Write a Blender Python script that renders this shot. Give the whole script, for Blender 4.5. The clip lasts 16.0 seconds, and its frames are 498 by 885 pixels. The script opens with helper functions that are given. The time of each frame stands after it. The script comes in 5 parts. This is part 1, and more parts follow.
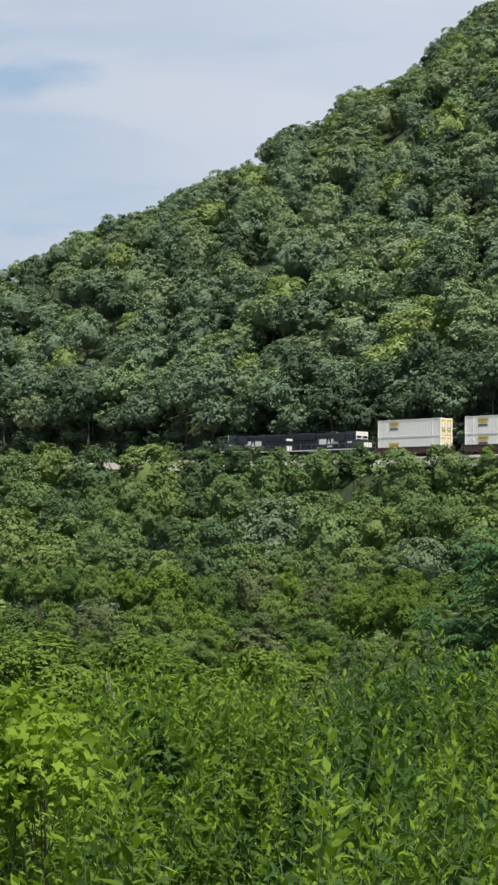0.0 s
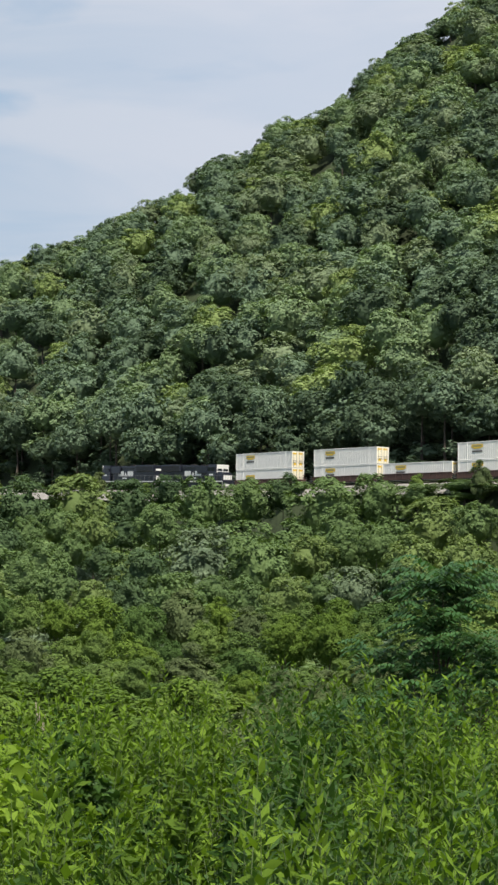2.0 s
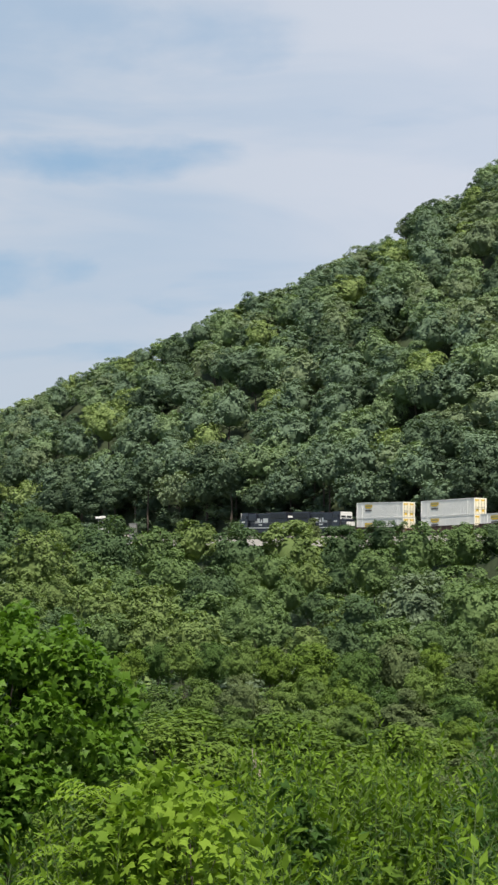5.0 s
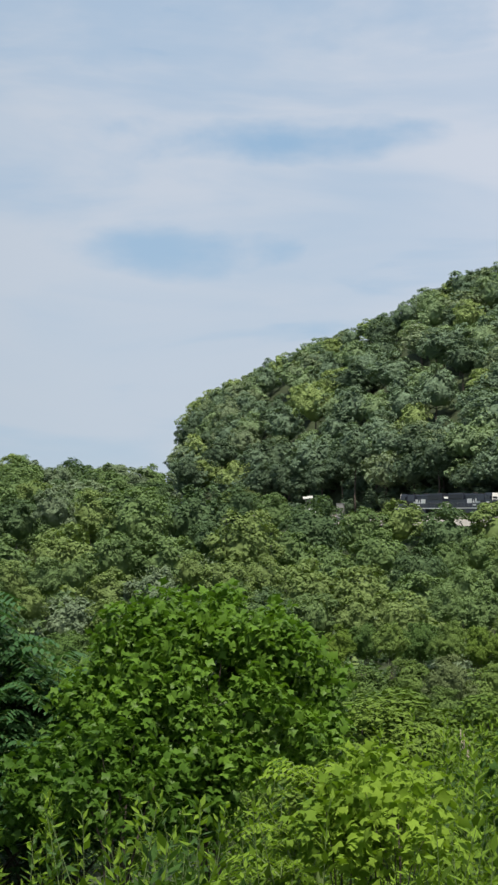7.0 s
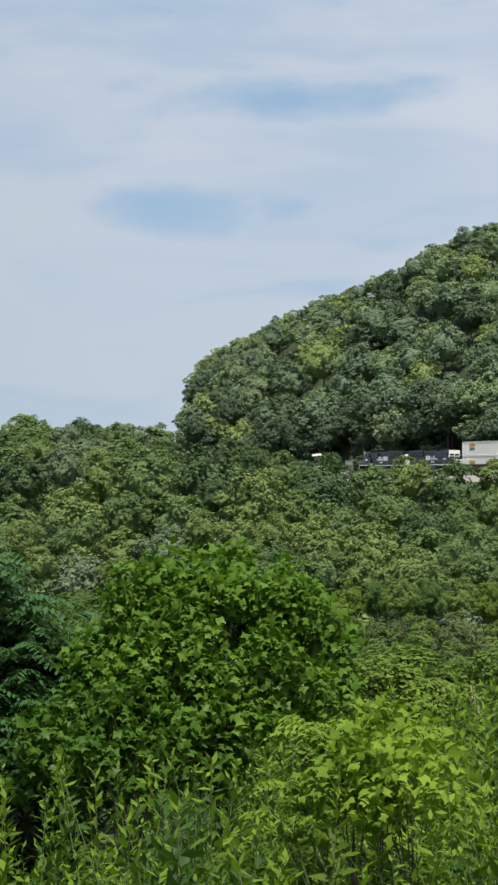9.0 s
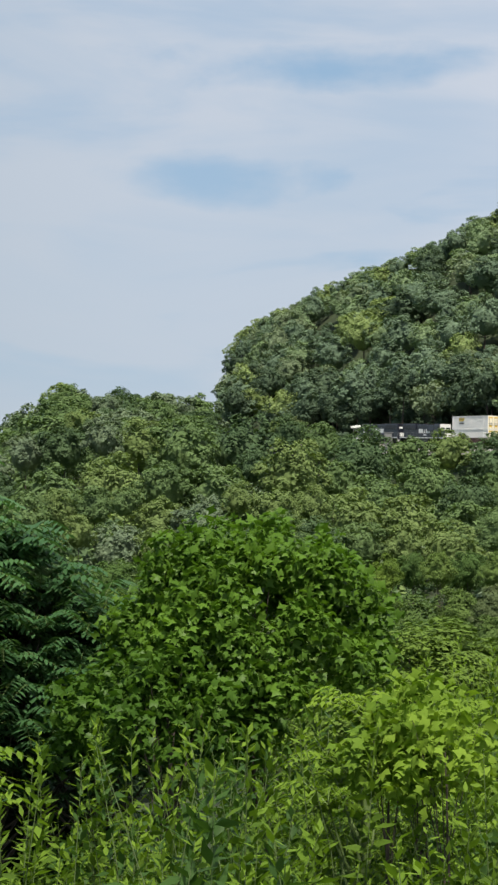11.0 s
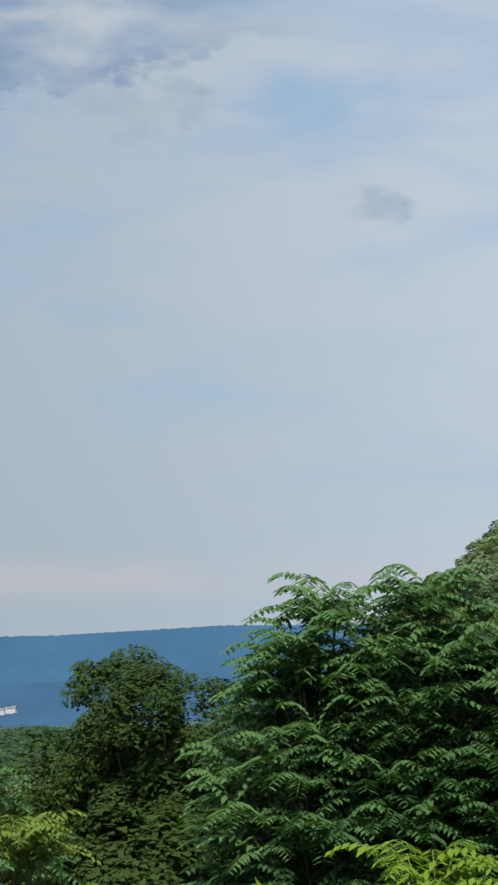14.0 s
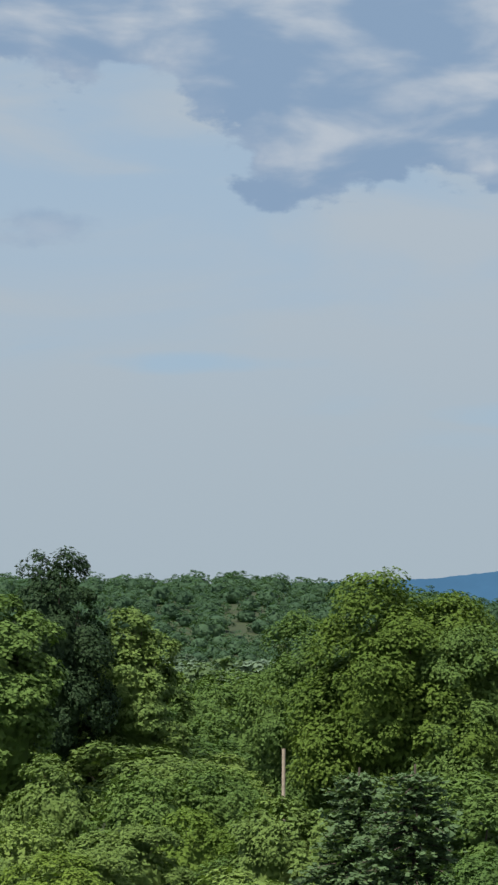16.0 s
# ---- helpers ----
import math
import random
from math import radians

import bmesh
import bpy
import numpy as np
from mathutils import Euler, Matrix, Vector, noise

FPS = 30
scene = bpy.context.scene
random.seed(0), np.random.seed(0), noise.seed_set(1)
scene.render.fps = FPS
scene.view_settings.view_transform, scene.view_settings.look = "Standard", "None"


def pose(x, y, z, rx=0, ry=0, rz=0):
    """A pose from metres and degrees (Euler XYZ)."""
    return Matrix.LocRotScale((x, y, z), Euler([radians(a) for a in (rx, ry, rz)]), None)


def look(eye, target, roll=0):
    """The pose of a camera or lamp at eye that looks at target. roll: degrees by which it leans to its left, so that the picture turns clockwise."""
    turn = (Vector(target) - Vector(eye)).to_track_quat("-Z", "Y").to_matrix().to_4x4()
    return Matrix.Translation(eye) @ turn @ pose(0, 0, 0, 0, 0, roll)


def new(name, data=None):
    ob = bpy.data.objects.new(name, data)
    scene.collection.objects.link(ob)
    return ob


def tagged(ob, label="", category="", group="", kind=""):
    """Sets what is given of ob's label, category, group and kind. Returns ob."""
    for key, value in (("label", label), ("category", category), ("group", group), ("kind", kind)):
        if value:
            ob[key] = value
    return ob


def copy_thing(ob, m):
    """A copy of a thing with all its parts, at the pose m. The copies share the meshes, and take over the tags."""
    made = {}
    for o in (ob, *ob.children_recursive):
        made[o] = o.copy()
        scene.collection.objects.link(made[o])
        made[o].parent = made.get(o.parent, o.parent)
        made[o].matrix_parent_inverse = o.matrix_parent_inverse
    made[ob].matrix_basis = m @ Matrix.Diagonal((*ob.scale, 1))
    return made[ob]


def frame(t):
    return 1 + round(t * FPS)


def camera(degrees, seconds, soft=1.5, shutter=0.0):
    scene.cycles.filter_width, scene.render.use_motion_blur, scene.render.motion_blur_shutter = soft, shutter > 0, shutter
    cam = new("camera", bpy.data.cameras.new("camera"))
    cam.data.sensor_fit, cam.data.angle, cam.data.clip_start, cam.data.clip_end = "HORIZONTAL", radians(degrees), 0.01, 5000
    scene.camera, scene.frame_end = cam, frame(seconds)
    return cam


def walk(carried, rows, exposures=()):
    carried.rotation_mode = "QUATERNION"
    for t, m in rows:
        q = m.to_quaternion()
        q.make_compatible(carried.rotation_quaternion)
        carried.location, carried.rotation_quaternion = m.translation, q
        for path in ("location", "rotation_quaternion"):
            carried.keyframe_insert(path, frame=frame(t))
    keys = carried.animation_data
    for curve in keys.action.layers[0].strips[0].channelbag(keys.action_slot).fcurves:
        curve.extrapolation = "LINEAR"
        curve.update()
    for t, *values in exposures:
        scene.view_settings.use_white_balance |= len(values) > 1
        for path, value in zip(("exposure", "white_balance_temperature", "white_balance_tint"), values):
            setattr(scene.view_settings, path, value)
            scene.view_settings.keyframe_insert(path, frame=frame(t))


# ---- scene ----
import itertools

EYE = Vector((0.0, 0.0, 1.7))
cam = camera(12.583, 16.0, soft=2.5, shutter=0.0)
PATH = [  # seconds, turn to the left, tilt up, roll
    (0.0, 2.070, 4.360, 0.150),
    (0.5, 1.020, 4.614, 0.026),
    (1.0, 0.502, 4.494, 0.269),
    (1.5, 0.089, 4.547, 0.339),
    (2.0, 0.269, 5.107, -0.131),
    (2.5, 0.130, 5.441, -0.471),
    (3.0, 1.187, 5.835, -0.625),
    (3.5, 3.076, 5.951, -0.306),
    (4.0, 4.250, 6.120, -0.257),
    (6.5, 9.126, 6.256, 0.240),
    (7.0, 10.975, 5.776, 0.217),
    (7.5, 11.715, 5.415, -0.021),
    (8.0, 11.169, 5.081, -0.377),
    (10.5, 11.758, 4.290, 0.269),
    (11.0, 12.183, 3.970, 0.390),
    (11.5, 12.335, 3.819, 0.390),
    (12.0, 12.355, 4.414, 0.364),
    (12.5, 14.573, 5.394, 0.332),
    (13.0, 15.457, 5.926, -0.223),
    (13.5, 17.760, 6.308, -0.690),
    (14.0, 24.470, 6.767, -1.185),
    (14.5, 33.794, 7.097, -0.090),
    (15.0, 42.431, 7.084, 0.524),
    (15.5, 49.842, 6.436, 0.780),
    (16.0, 55.435, 5.863, 0.456),
]


def view(az, el, roll):
    a, e = radians(az), radians(el)
    way = Vector((-math.sin(a) * math.cos(e), math.cos(a) * math.cos(e), math.sin(e)))
    return look(EYE, EYE + way * 50, roll)


walk(cam, [(t, view(a, e, r)) for t, a, e, r in PATH])

# ---- light ----
SUN_EL, SUN_AZ = 58.0, -160.0     # high behind the view, to its right


def toward(az, el):
    a, e = radians(az), radians(el)
    return Vector((-math.sin(a) * math.cos(e), math.cos(a) * math.cos(e), math.sin(e)))


sun_data = bpy.data.lights.new("sun", "SUN")
sun_data.energy, sun_data.angle, sun_data.color = 5.0, radians(4.0), (1.0, 0.93, 0.80)
sun = new("sun", sun_data)
sun.matrix_world = look(toward(SUN_AZ, SUN_EL) * 300, (0, 0, 0))


class Nodes:
    """Short hand for node trees."""

    def __init__(self, tree):
        self.t = tree
        tree.nodes.clear()

    def add(self, kind, props=None, **inputs):
        n = self.t.nodes.new(kind)
        props = props or {}
        if "operation" in props:
            n.operation, n.use_clamp = props["operation"], props.get("use_clamp", False)
        if "blend_type" in props:
            n.blend_type = props["blend_type"]
        if "interpolation_type" in props:
            n.interpolation_type = props["interpolation_type"]
        for k, v in inputs.items():
            self.put(n, k, v)
        return n

    def put(self, n, key, v):
        s = n.inputs[int(key[1:])] if key[0] == "i" and key[1:].isdigit() else n.inputs[key.replace("_", " ")]
        if isinstance(v, bpy.types.Node):
            self.t.links.new(v.outputs[0], s)
        elif isinstance(v, bpy.types.NodeSocket):
            self.t.links.new(v, s)
        else:
            s.default_value = v

    def math(self, op, a, b=0.0, clamp=False):
        return self.add("ShaderNodeMath", {"operation": op, "use_clamp": clamp}, i0=a, i1=b)

    def ramp(self, f, *stops):
        n = self.add("ShaderNodeValToRGB", None, Fac=f)
        el = n.color_ramp.elements
        while len(el) < len(stops):
            el.new(0.5)
        for e, (p, c) in zip(el, stops):
            e.position, e.color = p, (*c, 1) if len(c) == 3 else c
        return n

    def mix(self, f, a, b, kind="MIX"):
        return self.add("ShaderNodeMixRGB", {"blend_type": kind}, Fac=f, Color1=a, Color2=b)


def rgb(r, g, b):
    return (r, g, b, 1.0)


def step01(N, v, lo, hi):
    n = N.add("ShaderNodeMapRange", {"interpolation_type": "SMOOTHSTEP"}, Value=v, From_Min=lo, From_Max=hi)
    return n.outputs[0]


def make_world():
    world = bpy.data.worlds.new("sky")
    scene.world = world
    world.use_nodes = True
    N = Nodes(world.node_tree)
    sky = N.add("ShaderNodeTexSky")
    sky.sky_type, sky.sun_disc = "NISHITA", False
    sky.sun_elevation, sky.sun_rotation = radians(SUN_EL), radians(-SUN_AZ)
    sky.dust_density, sky.air_density = 1.5, 1.2
    co = N.add("ShaderNodeTexCoord").outputs["Generated"]
    xyz = N.add("ShaderNodeSeparateXYZ", None, Vector=co)
    x, y, z = xyz.outputs
    az = N.math("MULTIPLY", N.math("ARCTAN2", N.math("MULTIPLY", x, -1.0), y), 57.2958)
    el = N.math("MULTIPLY", N.math("ARCSINE", z), 57.2958)
    # clouds lie in flat banks: stretched along the horizon
    flat = N.add("ShaderNodeCombineXYZ", None, X=N.math("MULTIPLY", az, 0.05), Y=N.math("MULTIPLY", el, 0.20), Z=1.7)
    small = N.add("ShaderNodeCombineXYZ", None, X=N.math("MULTIPLY", az, 0.15), Y=N.math("MULTIPLY", el, 0.30), Z=3.0)
    fine = N.add("ShaderNodeCombineXYZ", None, X=N.math("MULTIPLY", az, 0.6), Y=N.math("MULTIPLY", el, 1.0), Z=4.4)
    n4 = N.add("ShaderNodeTexNoise", None, Vector=fine, Scale=1.5, Detail=6.0, Roughness=0.55)
    n1 = N.add("ShaderNodeTexNoise", None, Vector=flat, Scale=2.2, Detail=5.0, Roughness=0.5, Distortion=0.5)
    n2 = N.add("ShaderNodeTexNoise", None, Vector=small, Scale=1.9, Detail=7.0, Roughness=0.52, Distortion=0.1)
    blue = N.mix(0.6, N.mix(1.0, sky, rgb(0.085, 0.085, 0.085), "MULTIPLY"), rgb(0.27, 0.48, 0.72))
    left = step01(N, az, 12.0, 33.0)
    low = N.mix(left, rgb(0.475, 0.55, 0.635), rgb(0.355, 0.43, 0.49))
    high = N.mix(left, rgb(0.515, 0.575, 0.665), rgb(0.40, 0.465, 0.53))
    veil = N.mix(step01(N, el, 1.0, 14.0), low, high)
    right = N.math("SUBTRACT", 1.0, step01(N, az, -2.0, 12.0))
    veil = N.mix(N.math("MULTIPLY", right, .8), veil, rgb(0.60, 0.64, 0.73))
    wash = N.math("MULTIPLY", step01(N, n1, 0.36, 0.62), N.math("MULTIPLY", step01(N, el, 5.0, 13.0), 0.45))
    patch = N.math("MULTIPLY", step01(N, n1, 0.48, 0.72), N.math("MULTIPLY", step01(N, el, 3.5, 8.0), N.math("SUBTRACT", 0.8, N.math("MULTIPLY", left, 0.45))))
    open_sky = N.math("MULTIPLY", N.math("MAXIMUM", wash, patch), N.math("SUBTRACT", 1.0, N.math("MULTIPLY", right, 0.65)))
    # long gaps between the banks where the blue shows
    for a0, e0, wa, we, k in ((13.2, 13.4, 7.5, .75, .85), (12.9, 10.8, 3.6, .9, .75), (30.2, 10.4, 4.0, .9, .55), (12.3, 16.6, 9.0, 1.7, .5), (23.0, 15.2, 3.4, 1.1, .7), (42.5, 8.0, 4.2, .5, .4), (57.0, 7.9, 3.6, .3, .5), (48.0, 6.6, 3.0, .35, .35)):
        da = N.math("DIVIDE", N.math("SUBTRACT", az, a0), wa)
        de = N.math("DIVIDE", N.math("SUBTRACT", el, e0), we)
        d = N.math("ADD", N.math("MULTIPLY", da, da), N.math("MULTIPLY", de, de))
        d = N.math("ADD", d, N.math("ADD", N.math("MULTIPLY", N.math("SUBTRACT", n2, .5), 4.0), N.math("MULTIPLY", N.math("SUBTRACT", .5, n1), 3.0)))
        open_sky = N.math("MAXIMUM", open_sky, N.math("MULTIPLY", N.math("SUBTRACT", 1.0, step01(N, d, -.5, 1.4)), k))
    base = N.mix(open_sky, veil, blue)
    # heavier grey-blue banks with flat undersides, lower towards the left of the pan
    sill = N.math("SUBTRACT", 16.6, N.math("MULTIPLY", step01(N, az, 24.0, 34.0), 1.7))
    sill = N.math("SUBTRACT", sill, N.math("MULTIPLY", step01(N, az, 35.0, 41.0), 2.3))
    sill = N.math("SUBTRACT", sill, N.math("MULTIPLY", step01(N, az, 44.0, 50.0), 0.5))
    sill = N.math("ADD", sill, N.math("MULTIPLY", step01(N, az, 54.2, 59.0), 2.8))
    over = N.math("ADD", N.math("SUBTRACT", el, sill), N.math("ADD", N.math("MULTIPLY", N.math("SUBTRACT", n2, 0.5), 4.2), N.math("MULTIPLY", N.math("SUBTRACT", n4, 0.5), 2.6)))
    bank = N.math("MULTIPLY", step01(N, over, -0.25, 0.35), step01(N, az, 21.0, 29.0))
    stack = N.add("ShaderNodeCombineXYZ", None, X=N.math("MULTIPLY", az, 0.20), Y=N.math("MULTIPLY", el, 0.52), Z=7.3)
    n3 = N.add("ShaderNodeTexNoise", None, Vector=stack, Scale=1.5, Detail=6.0, Roughness=0.48, Distortion=0.25)
    # smaller loose clouds under the banks
    for a0, e0, wa, we in ((60.9, 11.2, 1.3, .5), (21.2, 12.6, .9, .45), (37.4, 13.4, 1.6, .5), (27.6, 15.2, 2.2, .7)):
        da = N.math("DIVIDE", N.math("SUBTRACT", az, a0), wa)
        de = N.math("DIVIDE", N.math("SUBTRACT", el, e0), we)
        d = N.math("ADD", N.math("MULTIPLY", da, da), N.math("MULTIPLY", de, de))
        d = N.math("ADD", d, N.math("MULTIPLY", N.math("SUBTRACT", .5, n4), 6.0))
        bank = N.math("MAXIMUM", bank, N.math("MULTIPLY", N.math("SUBTRACT", 1.0, step01(N, d, -.7, 1.7)), .6))
    grey = N.mix(step01(N, n3, 0.40, 0.74), rgb(0.225, 0.325, 0.465), rgb(0.47, 0.52, 0.58))
    grey = N.mix(N.math("SUBTRACT", 0.5, N.math("MULTIPLY", step01(N, over, 0.0, 1.0), 0.5)), grey, rgb(0.235, 0.33, 0.47))
    col = N.mix(bank, base, grey)
    # a faint warm patch low over the far mountain
    wx = N.math("MULTIPLY", step01(N, az, 17.0, 22.0), N.math("SUBTRACT", 1.0, step01(N, az, 40.0, 45.0)))
    wy = N.math("MULTIPLY", step01(N, el, 2.6, 3.4), N.math("SUBTRACT", 1.0, step01(N, el, 3.4, 4.3)))
    warm = N.math("MULTIPLY", N.math("MULTIPLY", wx, wy), step01(N, n1, 0.34, 0.54))
    col = N.mix(N.math("MULTIPLY", warm, 0.42), col, rgb(0.55, 0.50, 0.52))
    bg = N.add("ShaderNodeBackground", None, Color=col, Strength=0.86)
    N.add("ShaderNodeOutputWorld", None, Surface=bg)


make_world()
scene.view_settings.exposure = 0.34

# ---- materials ----


def material(name):
    m = bpy.data.materials.new(name)
    m.use_nodes = True
    return m, Nodes(m.node_tree)


def finish(N, shader):
    N.add("ShaderNodeOutputMaterial", None, Surface=shader)


def foliage(name, dark, light, through_light=0.35, patch=0.13, rough=0.7):
    """Leaves: colour varies from leaf to leaf, from plant to plant and in patches of some metres."""
    m, N = material(name)
    geo = N.add("ShaderNodeNewGeometry")
    info = N.add("ShaderNodeObjectInfo")
    pos = geo.outputs["Position"]
    noise_big = N.add("ShaderNodeTexNoise", None, Vector=pos, Scale=patch, Detail=3.0)
    f = N.math("ADD", N.math("MULTIPLY", geo.outputs["Random Per Island"], 0.22),
               N.math("ADD", N.math("MULTIPLY", noise_big, 0.75), N.math("MULTIPLY", info.outputs["Random"], 0.45)))
    col = N.ramp(N.math("SUBTRACT", f, 0.18), (0.0, dark), (1.0, light))
    d = N.add("ShaderNodeBsdfPrincipled", None, Base_Color=col, Roughness=rough)
    d.inputs["Specular IOR Level"].default_value = 0.12
    tr = N.add("ShaderNodeBsdfTranslucent", None, Color=N.mix(1.0, col, rgb(1.25, 1.35, 0.55), "MULTIPLY"))
    finish(N, N.add("ShaderNodeMixShader", None, Fac=through_light, i1=d, i2=tr))
    return m


def plain(name, colour, rough=0.6, metal=0.0, grain=30.0, vary=0.25, bump=0.0, coat=0.0):
    m, N = material(name)
    tc = N.add("ShaderNodeTexCoord").outputs["Object"]
    a = N.add("ShaderNodeTexNoise", None, Vector=tc, Scale=grain, Detail=5.0)
    b = N.add("ShaderNodeTexNoise", None, Vector=tc, Scale=grain * 0.07, Detail=3.0)
    f = N.math("MULTIPLY", N.math("ADD", a, b), 0.5)
    dark = tuple(c * (1 - vary) for c in colour)
    light = tuple(min(1, c * (1 + vary)) for c in colour)
    p = N.add("ShaderNodeBsdfPrincipled", None, Base_Color=N.ramp(f, (0.3, dark), (0.7, light)), Roughness=rough, Metallic=metal)
    if coat:
        p.inputs["Coat Weight"].default_value = coat
    if bump:
        bn = N.add("ShaderNodeBump", None, Strength=bump, Height=a)
        N.put(p, "Normal", bn)
    finish(N, p)
    return m


LEAF = {
    # oak to dark: hillside sets, with distance haze mixed in as extra blue
    "oak": foliage("hazed_oak_leaves", (0.069, 0.111, 0.083), (0.178, 0.251, 0.160), 0.2),
    "maple": foliage("hazed_maple_leaves", (0.096, 0.151, 0.087), (0.240, 0.325, 0.172), 0.2),
    "locust": foliage("hazed_locust_leaves", (0.122, 0.179, 0.064), (0.277, 0.352, 0.136), 0.2),
    "grey": foliage("hazed_greyish_leaves", (0.100, 0.146, 0.092), (0.232, 0.291, 0.170), 0.2),
    "dark": foliage("hazed_dark_leaves", (0.041, 0.073, 0.052), (0.107, 0.154, 0.090), 0.2),
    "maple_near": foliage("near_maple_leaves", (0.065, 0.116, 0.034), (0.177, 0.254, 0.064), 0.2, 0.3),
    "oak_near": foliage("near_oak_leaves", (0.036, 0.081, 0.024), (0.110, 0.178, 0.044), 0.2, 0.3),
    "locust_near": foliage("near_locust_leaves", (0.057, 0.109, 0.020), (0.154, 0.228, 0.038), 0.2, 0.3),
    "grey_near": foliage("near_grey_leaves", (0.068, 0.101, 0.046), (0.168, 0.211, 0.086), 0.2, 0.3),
    "olive": foliage("olive_leaves", (0.042, 0.082, 0.016), (0.12, 0.182, 0.03), 0.2, 0.3),
    # thicket: the near bushes' deep shade is put into this leaf colour
    "thicket": foliage("shaded_thicket_leaves", (0.017, 0.038, 0.009), (0.048, 0.085, 0.017), 0.2, 0.5),
    # far: haze over the valley's other side painted into a blue-green
    "far": foliage("hazed_far_leaves", (0.039, 0.084, 0.052), (0.090, 0.158, 0.083), 0.35, 0.02),
    "pine": foliage("pine_needles", (0.045, 0.085, 0.04), (0.125, 0.195, 0.09), 0.2),
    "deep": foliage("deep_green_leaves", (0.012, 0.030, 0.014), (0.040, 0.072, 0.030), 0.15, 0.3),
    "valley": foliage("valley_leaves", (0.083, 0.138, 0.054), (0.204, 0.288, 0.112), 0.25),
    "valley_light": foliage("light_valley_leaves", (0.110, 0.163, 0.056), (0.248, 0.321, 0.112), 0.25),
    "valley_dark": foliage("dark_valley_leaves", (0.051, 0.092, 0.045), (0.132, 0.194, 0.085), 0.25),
    "rust": foliage("rusty_leaves", (0.05, 0.062, 0.022), (0.135, 0.115, 0.042)),
    "weed": foliage("weed_leaves", (0.032, 0.070, 0.010), (0.125, 0.205, 0.022), 0.3, 0.9),
    "weed_tip": foliage("young_weed_leaves", (0.08, 0.155, 0.016), (0.195, 0.295, 0.034), 0.35, 0.9),
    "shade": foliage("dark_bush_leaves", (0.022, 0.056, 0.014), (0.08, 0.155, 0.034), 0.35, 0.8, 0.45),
    "tulip": foliage("broad_leaves", (0.030, 0.078, 0.012), (0.128, 0.235, 0.030), 0.35, 1.6, 0.42),
    "sumac": foliage("pinnate_leaves", (0.026, 0.078, 0.030), (0.095, 0.19, 0.072), 0.3, 0.6, 0.42),
}
BARK = plain("bark", (0.075, 0.06, 0.048), 0.9, grain=12, vary=0.5, bump=0.6)
PALE_BARK = plain("pale_bark", (0.34, 0.27, 0.18), 0.85, grain=12, vary=0.35, bump=0.5)
STEM = plain("green_stem", (0.10, 0.15, 0.04), 0.7, grain=30, vary=0.3)
SOIL = plain("undergrowth_soil", (0.028, 0.042, 0.014), 0.95, grain=2.0, vary=0.6, bump=0.5)


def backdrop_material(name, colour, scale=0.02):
    """Distance: the air's haze is painted in as a bluish colour, shown wholly by glow."""
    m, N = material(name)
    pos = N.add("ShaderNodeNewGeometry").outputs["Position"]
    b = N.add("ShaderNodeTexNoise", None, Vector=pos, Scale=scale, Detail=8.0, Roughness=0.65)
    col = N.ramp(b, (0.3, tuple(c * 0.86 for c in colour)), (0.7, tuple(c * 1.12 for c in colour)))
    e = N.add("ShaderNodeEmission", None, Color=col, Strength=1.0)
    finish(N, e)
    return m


# ---- mesh helpers ----


def mesh_tris(name, V, F, mats, slot=None, smooth=False):
    """A mesh from arrays of corners and triangles."""
    V, F = np.asarray(V, np.float32), np.asarray(F, np.int32)
    me = bpy.data.meshes.new(name)
    me.vertices.add(len(V))
    me.vertices.foreach_set("co", V.ravel())
    me.loops.add(F.size)
    me.loops.foreach_set("vertex_index", F.ravel())
    me.polygons.add(len(F))
    me.polygons.foreach_set("loop_start", np.arange(0, F.size, 3, dtype=np.int32))
    for mt in mats:
        me.materials.append(mt)
    if slot is not None:
        me.polygons.foreach_set("material_index", np.asarray(slot, np.int32))
    if smooth:
        me.polygons.foreach_set("use_smooth", np.ones(len(F), bool))
    me.update(calc_edges=True)
    return me


class Heap:
    """Collects triangles of many pieces for one mesh."""

    def __init__(self):
        self.V, self.F, self.S, self.n = [], [], [], 0

    def add(self, V, F, slot=0):
        self.V.append(np.asarray(V, float))
        self.F.append(np.asarray(F) + self.n)
        self.S.append(np.full(len(F), slot) if np.isscalar(slot) else np.asarray(slot))
        self.n += len(V)

    def mesh(self, name, mats):
        return mesh_tris(name, np.concatenate(self.V), np.concatenate(self.F), mats, np.concatenate(self.S))


def spread(shape, faces, P, X, Y, Z, size):
    """Copies of a small shape at the places P in the frames X, Y, Z."""
    n, k = len(P), len(shape)
    size = np.broadcast_to(np.asarray(size, float), (n,))[:, None, None]
    V = (shape[None, :, 0:1] * X[:, None, :] + shape[None, :, 1:2] * Y[:, None, :] + shape[None, :, 2:3] * Z[:, None, :]) * size + P[:, None, :]
    F = faces[None] + (np.arange(n) * k)[:, None, None]
    return V.reshape(-1, 3), F.reshape(-1, 3)


def unit(a):
    return a / (np.linalg.norm(a, axis=-1, keepdims=True) + 1e-9)


def frames_from(normal, rng, along=None):
    n = unit(normal)
    t = rng.normal(size=n.shape) if along is None else along
    x = unit(t - (t * n).sum(1, keepdims=True) * n)
    return x, np.cross(n, x), n


